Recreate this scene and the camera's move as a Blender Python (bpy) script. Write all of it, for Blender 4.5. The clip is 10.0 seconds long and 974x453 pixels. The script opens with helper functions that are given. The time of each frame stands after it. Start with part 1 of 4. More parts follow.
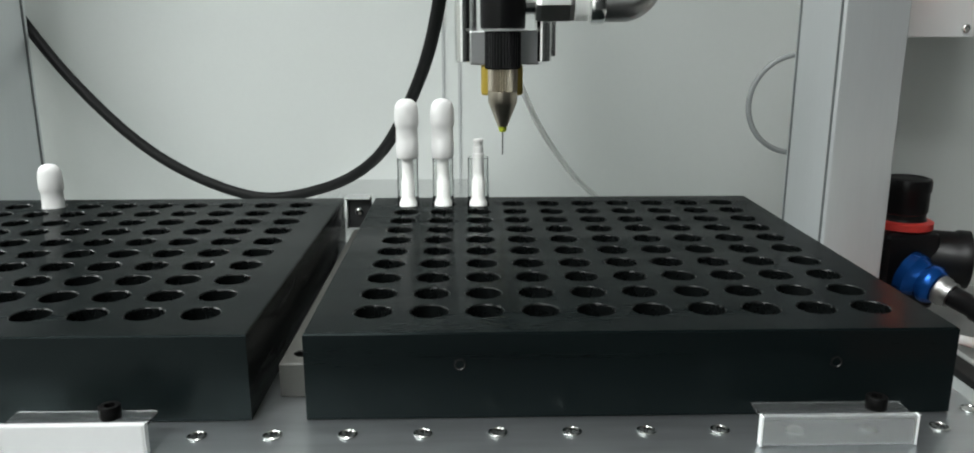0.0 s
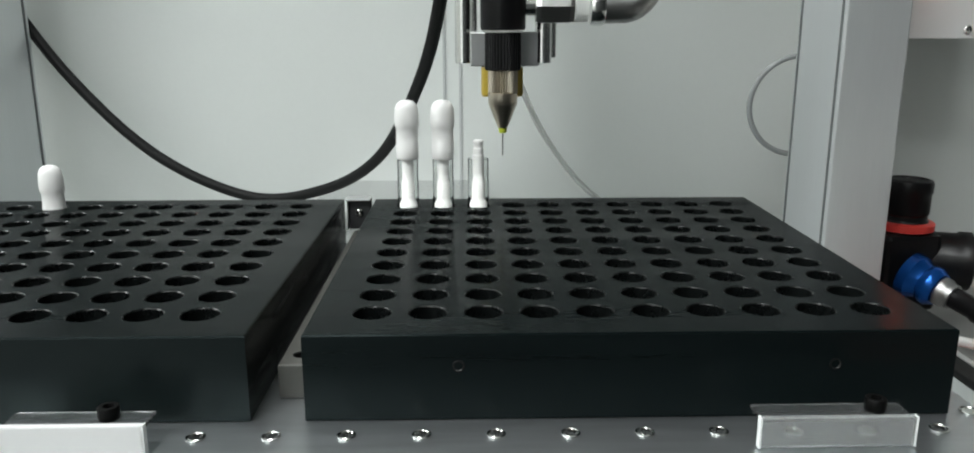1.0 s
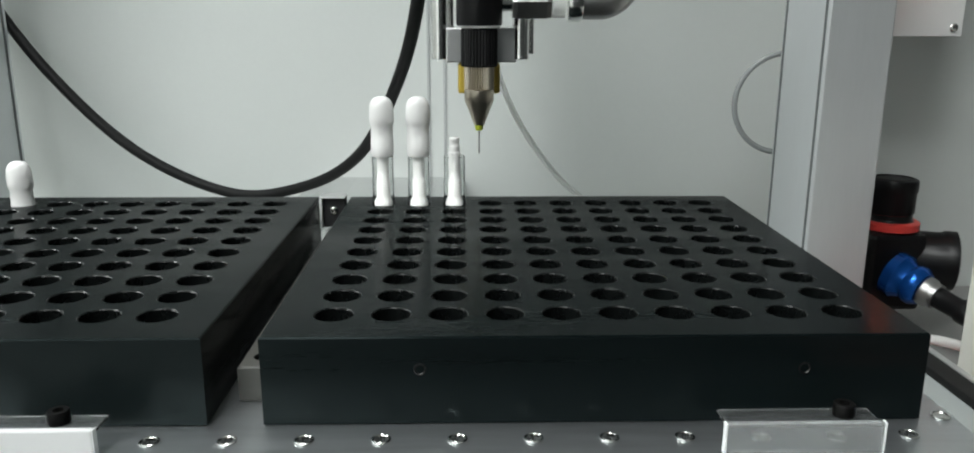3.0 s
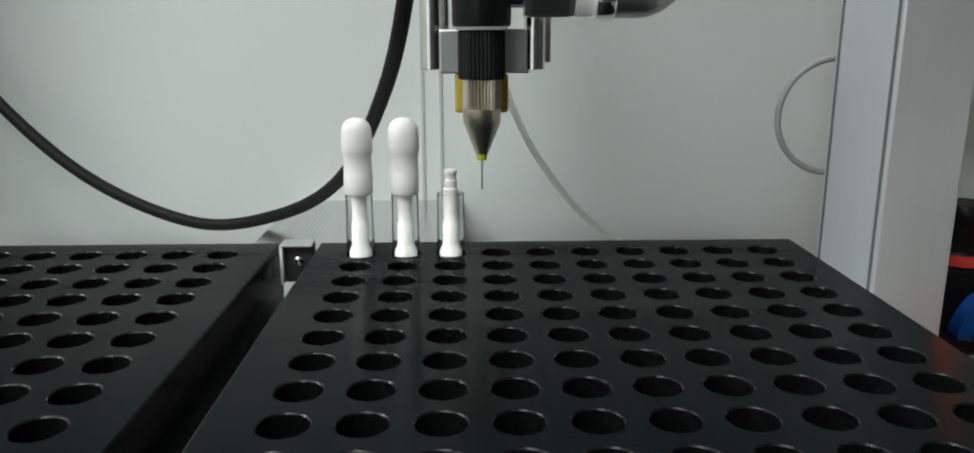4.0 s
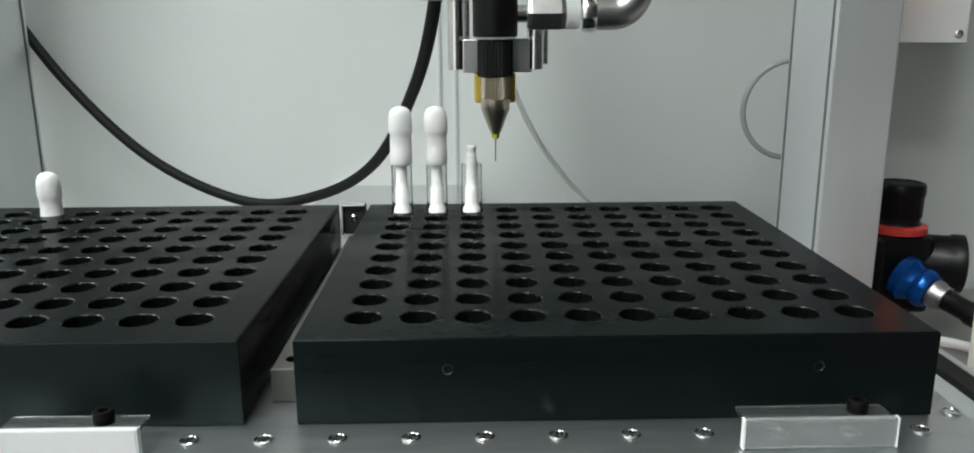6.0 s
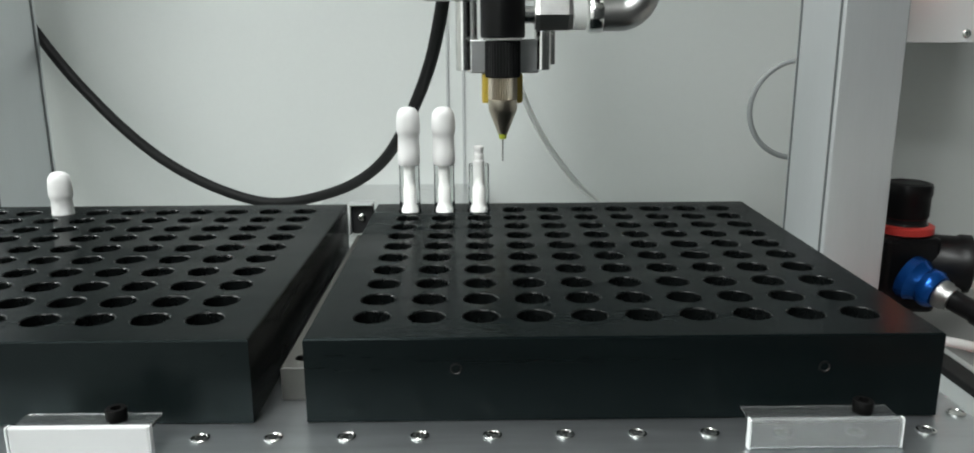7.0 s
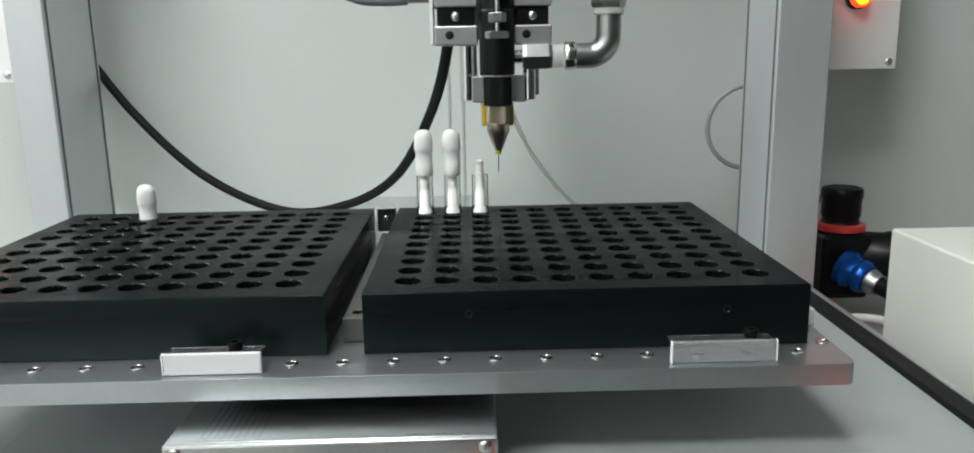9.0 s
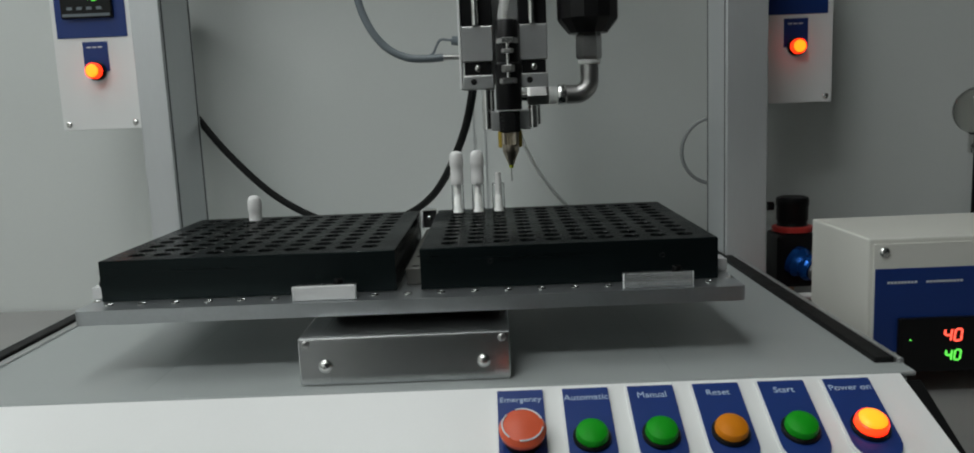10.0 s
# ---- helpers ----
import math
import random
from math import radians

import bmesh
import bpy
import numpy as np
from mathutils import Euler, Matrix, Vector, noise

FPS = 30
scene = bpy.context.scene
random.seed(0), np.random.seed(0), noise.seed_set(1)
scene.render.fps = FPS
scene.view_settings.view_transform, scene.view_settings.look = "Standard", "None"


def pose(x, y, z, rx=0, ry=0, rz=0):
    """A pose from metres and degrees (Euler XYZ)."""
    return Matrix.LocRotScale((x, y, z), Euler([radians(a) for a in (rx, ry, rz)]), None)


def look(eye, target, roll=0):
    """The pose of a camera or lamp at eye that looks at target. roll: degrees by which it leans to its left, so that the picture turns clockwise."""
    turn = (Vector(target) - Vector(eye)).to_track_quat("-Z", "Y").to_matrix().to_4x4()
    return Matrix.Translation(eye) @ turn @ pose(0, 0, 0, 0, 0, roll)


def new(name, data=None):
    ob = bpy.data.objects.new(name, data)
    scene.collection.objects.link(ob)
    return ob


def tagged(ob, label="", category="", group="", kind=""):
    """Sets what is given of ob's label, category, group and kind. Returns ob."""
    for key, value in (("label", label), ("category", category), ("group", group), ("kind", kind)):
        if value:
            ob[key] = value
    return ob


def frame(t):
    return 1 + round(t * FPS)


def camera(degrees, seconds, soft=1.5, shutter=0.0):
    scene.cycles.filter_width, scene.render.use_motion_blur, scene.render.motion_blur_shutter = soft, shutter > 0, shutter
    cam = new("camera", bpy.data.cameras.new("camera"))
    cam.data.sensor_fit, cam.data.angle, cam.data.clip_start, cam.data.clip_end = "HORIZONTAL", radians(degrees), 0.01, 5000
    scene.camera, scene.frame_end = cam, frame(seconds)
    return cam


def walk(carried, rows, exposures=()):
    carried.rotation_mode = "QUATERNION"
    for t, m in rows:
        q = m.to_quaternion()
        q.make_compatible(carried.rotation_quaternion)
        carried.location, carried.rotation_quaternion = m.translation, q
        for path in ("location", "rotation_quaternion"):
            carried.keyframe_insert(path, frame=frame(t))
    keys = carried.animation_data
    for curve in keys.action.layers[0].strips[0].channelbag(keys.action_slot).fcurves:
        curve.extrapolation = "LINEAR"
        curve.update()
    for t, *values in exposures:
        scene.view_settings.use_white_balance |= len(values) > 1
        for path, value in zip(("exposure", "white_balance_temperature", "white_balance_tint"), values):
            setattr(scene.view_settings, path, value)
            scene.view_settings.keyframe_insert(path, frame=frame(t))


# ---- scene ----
cam = camera(62.1, 10.0, soft=1.8)
PATH = [
    (0, (0.031, -0.247, 0.119), (0.076, 1.694, -0.361), -0.1),
    (0.5, (0.032, -0.246, 0.118), (0.075, 1.695, -0.364), -0.1),
    (1, (0.032, -0.247, 0.119), (0.072, 1.695, -0.358), -0.1),
    (1.5, (0.035, -0.248, 0.121), (0.073, 1.695, -0.352), -0.1),
    (2, (0.038, -0.247, 0.119), (0.089, 1.693, -0.362), 0.1),
    (2.2, (0.039, -0.247, 0.119), (0.091, 1.695, -0.358), 0.1),
    (3.3, (0.042, -0.233, 0.119), (0.094, 1.706, -0.37), 0.2),
    (3.5, (0.042, -0.154, 0.117), (0.088, 1.791, -0.349), 0.0),
    (4, (0.042, -0.151, 0.118), (0.094, 1.790, -0.362), -0.1),
    (4.5, (0.041, -0.150, 0.117), (0.090, 1.791, -0.363), -0.2),
    (5, (0.044, -0.201, 0.124), (0.1, 1.737, -0.366), -1.0),
    (5.5, (0.04, -0.251, 0.12), (0.082, 1.693, -0.345), -0.4),
    (6.8, (0.033, -0.251, 0.122), (0.066, 1.691, -0.354), -0.3),
    (7, (0.035, -0.253, 0.122), (0.059, 1.690, -0.351), -0.3),
    (7.5, (0.034, -0.258, 0.117), (0.058, 1.683, -0.363), -0.6),
    (8, (0.033, -0.317, 0.13), (0.054, 1.632, -0.32), -0.8),
    (8.5, (0.028, -0.375, 0.132), (0.055, 1.576, -0.308), -0.8),
    (9, (0.03, -0.361, 0.134), (0.068, 1.592, -0.294), -1.0),
    (9.5, (0.032, -0.485, 0.13), (-0.007, 1.479, -0.246), -2.4),
    (10, (0.033, -0.551, 0.124), (0.01, 1.426, -0.176), -2.4),
]
walk(cam, [(t, look(eye, target, roll)) for t, eye, target, roll in PATH],
     exposures=[(0.0, -0.33), (2.2, -0.32), (3.5, -0.33), (4.0, -0.50), (4.6, -0.47), (5.5, -0.40), (7.5, -0.29), (8.0, -0.30), (8.6, -0.38), (9.1, -0.42), (9.6, -1.48), (10.0, -1.58)])

# ---- world and lamps ----
world = bpy.data.worlds.new("room_air")
scene.world = world
world.use_nodes = True
world.node_tree.nodes["Background"].inputs["Color"].default_value = (0.75, 0.82, 0.80, 1)
world.node_tree.nodes["Background"].inputs["Strength"].default_value = 0.06


def area_lamp(name, eye, target, sx, sy, watts, colour):
    data = bpy.data.lights.new(name, "AREA")
    data.shape, data.size, data.size_y, data.energy, data.color = "RECTANGLE", sx, sy, watts, colour
    ob = new(name, data)
    ob.matrix_world = look(eye, target)
    return ob


area_lamp("overhead_light", (-0.24, 0.10, 1.45), (-0.20, 0.10, 0), 1.6, 0.3, 16.0, (0.97, 1.0, 0.995))
area_lamp("wall_tube_light", (-1.30, 0.22, 1.00), (-0.1, 0.12, 0), 0.5, 0.3, 10, (0.97, 1.0, 0.995))
# added front-left fill, no known fixture; brightens front faces and the pale wall
area_lamp("overhead_light", (-0.80, -1.00, 1.45), (-0.80, -1.05, 0), 1.3, 0.3, 42, (0.97, 1.0, 0.995))

# ---- materials ----


def material(name, colour, rough=0.5, metal=0.0, vary=0.12, scale=40.0, bump=0.0, fine=600.0, stretch=None,
             emit=None, emit_strength=0.0, transmission=0.0, ior=1.45, coat=0.0, spec=0.5):
    m = bpy.data.materials.new(name)
    m.use_nodes = True
    nt = m.node_tree
    b = nt.nodes["Principled BSDF"]
    b.inputs["Roughness"].default_value = rough
    b.inputs["Metallic"].default_value = metal
    b.inputs["Transmission Weight"].default_value = transmission
    b.inputs["IOR"].default_value = ior
    b.inputs["Specular IOR Level"].default_value = spec
    b.inputs["Coat Weight"].default_value = coat
    tc = nt.nodes.new("ShaderNodeTexCoord")
    mp = nt.nodes.new("ShaderNodeMapping")
    nt.links.new(tc.outputs["Object"], mp.inputs["Vector"])
    if stretch:
        mp.inputs["Scale"].default_value = stretch
    big = nt.nodes.new("ShaderNodeTexNoise")
    big.inputs["Scale"].default_value, big.inputs["Detail"].default_value = scale, 4.0
    nt.links.new(mp.outputs["Vector"], big.inputs["Vector"])
    small = nt.nodes.new("ShaderNodeTexNoise")
    small.inputs["Scale"].default_value, small.inputs["Detail"].default_value = fine, 3.0
    nt.links.new(mp.outputs["Vector"], small.inputs["Vector"])
    mix = nt.nodes.new("ShaderNodeMath")
    mix.operation = "ADD"
    nt.links.new(big.outputs["Fac"], mix.inputs[0])
    half = nt.nodes.new("ShaderNodeMath")
    half.operation, half.inputs[1].default_value = "MULTIPLY", 0.4
    nt.links.new(small.outputs["Fac"], half.inputs[0])
    nt.links.new(half.outputs[0], mix.inputs[1])
    ramp = nt.nodes.new("ShaderNodeMapRange")
    ramp.inputs["From Min"].default_value, ramp.inputs["From Max"].default_value = 0.35, 1.05
    ramp.inputs["To Min"].default_value, ramp.inputs["To Max"].default_value = 1 - vary, 1 + vary
    nt.links.new(mix.outputs[0], ramp.inputs["Value"])
    col = nt.nodes.new("ShaderNodeVectorMath")
    col.operation = "SCALE"
    col.inputs[0].default_value = colour
    nt.links.new(ramp.outputs["Result"], col.inputs["Scale"])
    nt.links.new(col.outputs["Vector"], b.inputs["Base Color"])
    rr = nt.nodes.new("ShaderNodeMapRange")
    rr.inputs["From Min"].default_value, rr.inputs["From Max"].default_value = 0.35, 1.05
    rr.inputs["To Min"].default_value = max(0.0, rough - 0.35 * vary)
    rr.inputs["To Max"].default_value = min(1.0, rough + 0.35 * vary)
    nt.links.new(mix.outputs[0], rr.inputs["Value"])
    nt.links.new(rr.outputs["Result"], b.inputs["Roughness"])
    if bump:
        bp = nt.nodes.new("ShaderNodeBump")
        bp.inputs["Strength"].default_value, bp.inputs["Distance"].default_value = bump, 0.0004
        nt.links.new(small.outputs["Fac"], bp.inputs["Height"])
        nt.links.new(bp.outputs["Normal"], b.inputs["Normal"])
    if emit:
        b.inputs["Emission Color"].default_value = (*emit, 1)
        b.inputs["Emission Strength"].default_value = emit_strength
    return m


M_TRAY = material("black_acetal", (0.0030, 0.0050, 0.0053), 0.22, vary=0.40, scale=22, fine=900, stretch=(0.2, 1, 7), spec=0.08)
t_bsdf = M_TRAY.node_tree.nodes["Principled BSDF"]
t_bsdf.inputs["Specular Tint"].default_value = (0.80, 1.0, 1.0, 1)
t_bsdf.inputs["Anisotropic"].default_value = 0.95
t_dir = M_TRAY.node_tree.nodes.new("ShaderNodeCombineXYZ")
t_dir.inputs[1].default_value, t_dir.inputs[2].default_value = 1.0, 0.2
M_TRAY.node_tree.links.new(t_dir.outputs[0], t_bsdf.inputs["Tangent"])
M_TRAYSIDE = material("sawn_black_acetal", (0.0030, 0.0052, 0.0056), 0.30, vary=0.13, scale=20, fine=500, stretch=(0.25, 1, 6), spec=0.32)
M_TRAYSIDE.node_tree.nodes["Principled BSDF"].inputs["Specular Tint"].default_value = (0.82, 1.0, 1.0, 1)
M_BORE = material("glossy_black_bore", (0.004, 0.005, 0.005), 0.28, vary=0.2, scale=200, spec=0.32)
# black that paints the shade inside small holes
M_HOLE = material("shaded_bore_black", (0.002, 0.002, 0.002), 0.45, vary=0.2)
M_PLATE = material("milled_aluminium", (0.58, 0.61, 0.625), 0.33, 0.93, 0.1, 30, 0.12, 400, (1, 12, 1))
M_DECK = material("grey_powder_coat", (0.37, 0.40, 0.395), 0.36, 0.0, 0.05, 12, 0.1, 900)
M_STAGE = material("brushed_aluminium", (0.66, 0.67, 0.67), 0.24, 1.0, 0.05, 30, 0.06, 500, (0.06, 1, 1))
M_PROFILE = material("anodised_profile", (0.64, 0.66, 0.67), 0.42, 0.55, 0.06, 20, 0.06, 700, (1, 1, 0.08))
M_WALL = material("matt_white_sheet", (0.66, 0.69, 0.67), 0.65, 0, 0.03, 3, 0.05, 300)
M_ROOM = material("room_paint", (0.55, 0.56, 0.54), 0.8, 0, 0.04, 2)
M_FLOOR = material("dark_floor", (0.16, 0.16, 0.155), 0.6, 0, 0.2, 3)
# near-black for unseen walls, set only to darken what metal and trays reflect
M_DARKROOM = material("dark_reflected_wall", (0.07, 0.075, 0.075), 0.8, 0, 0.3, 2)
M_DESK = material("grey_bench_top", (0.27, 0.27, 0.26), 0.5, 0, 0.15, 8)
M_PANEL = material("white_panel_paint", (0.87, 0.885, 0.875), 0.32, 0, 0.03, 10, 0.05, 800)
M_CREAM = material("cream_enamel", (0.74, 0.74, 0.68), 0.45, 0, 0.03, 10, 0.08, 900)
M_BLUE = material("blue_label", (0.013, 0.042, 0.20), 0.35, 0, 0.06, 30)
M_CAPTION = material("caption_print", (0.50, 0.62, 0.78), 0.5, 0, 0.02)
M_TEXT = material("label_print", (0.70, 0.74, 0.78), 0.5, 0, 0.02)
M_STEEL = material("polished_steel", (0.82, 0.82, 0.80), 0.18, 1.0, 0.1, 60)
M_NICKEL = material("cast_stainless", (0.45, 0.45, 0.44), 0.38, 1.0, 0.15, 60, 0.1, 500)
M_BRASS = material("plated_brass", (0.62, 0.56, 0.46), 0.36, 1.0, 0.12, 60)
M_ALU = material("satin_aluminium", (0.66, 0.67, 0.67), 0.35, 0.9, 0.06, 40, 0.05, 600)
M_BLACK = material("black_plastic", (0.007, 0.007, 0.0075), 0.33, 0, 0.2, 40, spec=0.3)
M_RUBBER = material("black_rubber", (0.007, 0.0075, 0.0075), 0.55, 0, 0.2, 60, spec=0.25)
M_RED = material("red_plastic", (0.62, 0.05, 0.04), 0.35, 0, 0.08, 40)
M_REDBOX = material("red_cover", (0.55, 0.03, 0.03), 0.5, 0, 0.12, 20)
M_ANOBLUE = material("blue_anodised", (0.01, 0.10, 0.42), 0.22, 0.7, 0.1, 60)
M_WHITE = material("white_ceramic", (0.86, 0.86, 0.84), 0.3, 0, 0.02, 60)
M_CAP = material("white_mouthpiece", (0.81, 0.81, 0.80), 0.5, 0, 0.02, 60)
c_bsdf = M_CAP.node_tree.nodes["Principled BSDF"]
c_bsdf.inputs["Subsurface Weight"].default_value = 0.7
c_bsdf.inputs["Subsurface Radius"].default_value = (1.0, 1.0, 1.0)
c_bsdf.inputs["Subsurface Scale"].default_value = 0.005
M_PU = material("yellow_polyurethane", (0.55, 0.40, 0.06), 0.35, 0, 0.1, 60, transmission=0.15)
M_LIME = material("lime_hub", (0.55, 0.62, 0.05), 0.35, 0, 0.05)
M_TUBE = material("milky_tube", (0.93, 0.94, 0.92), 0.3, 0, 0.03, 60, transmission=0.55, ior=1.15)
M_LOOPTUBE = material("grey_clear_tube", (0.40, 0.42, 0.42), 0.25, 0, 0.08, 60, transmission=0.25)
M_GREYTUBE = material("grey_hose", (0.16, 0.19, 0.21), 0.35, 0, 0.1, 60)
M_GREEN = material("green_button", (0.006, 0.34, 0.010), 0.5, 0, 0.05, 60, spec=0.25)
M_ORANGE = material("amber_button", (0.72, 0.23, 0.006), 0.5, 0, 0.05, 60, spec=0.25)
M_MUSH = material("red_mushroom", (0.70, 0.11, 0.045), 0.35, 0, 0.05, 60)
M_LIT = material("lit_amber_lens", (0.8, 0.15, 0.03), 0.35, 0, 0.03, 60, emit=(1.0, 0.020, 0.002), emit_strength=6.5)
M_LITCORE = material("lit_amber_core", (0.8, 0.4, 0.03), 0.35, 0, 0.03, 60, emit=(1.0, 0.20, 0.006), emit_strength=6.5)
M_LEDRED = material("red_digits", (0.3, 0.02, 0.01), 0.4, emit=(1.0, 0.10, 0.06), emit_strength=6.0)
M_LEDGREEN = material("green_digits", (0.02, 0.3, 0.02), 0.4, emit=(0.15, 1.0, 0.10), emit_strength=4.0)
M_PURPLE = material("violet_plastic", (0.05, 0.03, 0.22), 0.4, 0, 0.05, 60)
M_COPPER = material("copper_plug", (0.62, 0.36, 0.22), 0.35, 0.8, 0.1, 60)
M_DARKBEAM = material("matt_dark_grey", (0.03, 0.031, 0.032), 0.5, 0, 0.1, 20)
# clear acrylic with white mixed in to paint the light it reflects
M_WHITENED = material("whitened_acrylic", (0.93, 0.94, 0.94), 0.25, 0, 0.03, 30, transmission=0.25)
M_HAZE = material("hazy_acrylic", (0.90, 0.92, 0.92), 0.12, 0, 0.03, 30, transmission=0.97)
M_CLEARLIP = material("milky_clear_acrylic", (0.86, 0.89, 0.89), 0.2, 0, 0.03, 30, transmission=0.80)
M_BLACKSCREW = material("blackened_steel", (0.004, 0.004, 0.004), 0.4, 0, 0.2, 60, spec=0.15)
# matt white that paints bright edges on acrylic and on the bracket
M_EDGEGLINT = material("painted_edge_white", (0.90, 0.92, 0.92), 0.5, 0, 0.05, 200)
M_SEAM = material("grey_seam_gasket", (0.48, 0.50, 0.50), 0.6, 0, 0.05)
# grey lowered to include the shade of the narrow gap between the trays
M_DARKBAR = material("gap_shaded_grey", (0.10, 0.10, 0.09), 0.5, 0, 0.15, 60)
M_SEAMDECK = material("deck_joint", (0.345, 0.375, 0.37), 0.5, 0, 0.05)
# dark grey that paints shade in holes, slots and behind the covers
M_SHADEGREY = material("painted_shade_grey", (0.12, 0.13, 0.13), 0.6, 0, 0.05)


def clear(name, tint, rough, alpha):
    m = bpy.data.materials.new(name)
    m.use_nodes = True
    nt = m.node_tree
    b = nt.nodes["Principled BSDF"]
    b.inputs["Base Color"].default_value = (*tint, 1)
    b.inputs["Roughness"].default_value = rough
    b.inputs["Transmission Weight"].default_value = 1.0
    b.inputs["IOR"].default_value = alpha
    return m


M_GLASS = clear("clear_glass", (0.98, 0.99, 0.985), 0.02, 1.11)
M_BULB = clear("smoky_glass", (0.62, 0.62, 0.58), 0.03, 1.47)

# ---- building helpers ----


def part(name, bm, mat, parent=None, label=""):
    mesh = bpy.data.meshes.new(name)
    bm.normal_update()
    bm.to_mesh(mesh)
    bm.free()
    mesh.materials.append(mat)
    ob = new(name, mesh)
    if parent:
        ob.parent = parent
    if label:
        ob["label"] = label
    return ob


def thing(name, label, category, at=(0, 0, 0), group="", kind=""):
    ob = new(name)
    ob.empty_display_size = 0.01
    ob.location = at
    return tagged(ob, label, category, group, kind)


def smooth(ob, angle=35):
    for p in ob.data.polygons:
        p.use_smooth = True
    ob.data.set_sharp_from_angle(angle=radians(angle))
    return ob


def box(x0, x1, y0, y1, z0, z1, bevel=0.0, bm=None, seg=2):
    own = bm is None
    b = bmesh.new()
    bmesh.ops.create_cube(b, size=1)
    bmesh.ops.transform(b, verts=b.verts, matrix=Matrix.Translation(((x0 + x1) / 2, (y0 + y1) / 2, (z0 + z1) / 2)) @ Matrix.Diagonal((x1 - x0, y1 - y0, z1 - z0, 1)))
    if bevel:
        bmesh.ops.bevel(b, geom=b.edges[:], offset=bevel, segments=seg, affect="EDGES", profile=0.5)
    if own:
        return b
    join(bm, b)
    return bm


def join(bm, b, m=None):
    if m is not None:
        bmesh.ops.transform(b, verts=b.verts, matrix=m)
    mesh = bpy.data.meshes.new("scrap")
    b.to_mesh(mesh)
    b.free()
    bm.from_mesh(mesh)
    bpy.data.meshes.remove(mesh)
    return bm


def lathe(profile, n=32, m=None, ribs=0, rib_depth=0.0):
    """A turned body round z from (radius, height) pairs."""
    b = bmesh.new()
    rings = []
    for r, z in profile:
        if r < 1e-6:
            rings.append([b.verts.new((0, 0, z))])
        else:
            ring = []
            for i in range(n):
                a = 2 * math.pi * i / n
                rad = r - (rib_depth if ribs and (i * ribs // n * 2 + (i * ribs * 2 // n)) % 2 else 0)
                ring.append(b.verts.new((rad * math.cos(a), rad * math.sin(a), z)))
            rings.append(ring)
    for p, q in zip(rings, rings[1:]):
        for i in range(n):
            j = (i + 1) % n
            if len(p) == 1 and len(q) > 1:
                b.faces.new((p[0], q[i], q[j]))
            elif len(q) == 1 and len(p) > 1:
                b.faces.new((p[i], p[j], q[0]))
            elif len(p) > 1:
                b.faces.new((p[i], p[j], q[j], q[i]))
    bmesh.ops.recalc_face_normals(b, faces=b.faces[:])
    if m is not None:
        bmesh.ops.transform(b, verts=b.verts, matrix=m)
    return b


def aim(a, d):
    """The pose that sets z along d, at a."""
    return Matrix.Translation(a) @ Vector(d).to_track_quat("Z", "Y").to_matrix().to_4x4()


def rod(a, c, r, n=24, bevel=0.0003):
    a, c = Vector(a), Vector(c)
    h = (c - a).length
    return lathe([(0, 0), (r - bevel, 0), (r, bevel), (r, h - bevel), (r - bevel, h), (0, h)], n, aim(a, c - a))


def hexnut(a, c, r):
    a, c = Vector(a), Vector(c)
    h = (c - a).length
    return lathe([(0, 0), (r * 0.92, 0), (r, h * 0.12), (r, h * 0.88), (r * 0.92, h), (0, h)], 6, aim(a, c - a))


def spline(points, steps=10):
    pts = [Vector(p) for p in points]
    pts = [2 * pts[0] - pts[1]] + pts + [2 * pts[-1] - pts[-2]]
    out = []
    for i in range(1, len(pts) - 2):
        p0, p1, p2, p3 = pts[i - 1:i + 3]
        for k in range(steps):
            t = k / steps
            out.append(0.5 * ((2 * p1) + (p2 - p0) * t + (2 * p0 - 5 * p1 + 4 * p2 - p3) * t * t + (3 * p1 - p0 - 3 * p2 + p3) * t ** 3))
    out.append(pts[-2])
    return out


def sweep(points, r, n=12, steps=10, curved=True):
    line = spline(points, steps) if curved else [Vector(p) for p in points]
    b = bmesh.new()
    rings, up = [], None
    for i, p in enumerate(line):
        d = (line[min(i + 1, len(line) - 1)] - line[max(i - 1, 0)]).normalized()
        if up is None:
            up = d.orthogonal().normalized()
        up = (up - d * up.dot(d)).normalized()
        side = d.cross(up)
        rings.append([b.verts.new(p + (up * math.cos(2 * math.pi * k / n) + side * math.sin(2 * math.pi * k / n)) * r) for k in range(n)])
    for p, q in zip(rings, rings[1:]):
        for k in range(n):
            b.faces.new((p[k], p[(k + 1) % n], q[(k + 1) % n], q[k]))
    b.faces.new(rings[0])
    b.faces.new(rings[-1])
    bmesh.ops.recalc_face_normals(b, faces=b.faces[:])
    return b


def prism(outline, depth, m=None, bevel=0.0):
    """An outline in x, y, raised by depth along z."""
    b = bmesh.new()
    f = b.faces.new([b.verts.new((x, y, 0)) for x, y in outline])
    out = bmesh.ops.extrude_face_region(b, geom=[f])
    bmesh.ops.translate(b, verts=[v for v in out["geom"] if isinstance(v, bmesh.types.BMVert)], vec=(0, 0, depth))
    bmesh.ops.recalc_face_normals(b, faces=b.faces[:])
    if bevel:
        bmesh.ops.bevel(b, geom=b.edges[:], offset=bevel, segments=1, affect="EDGES")
    if m is not None:
        bmesh.ops.transform(b, verts=b.verts, matrix=m)
    return b


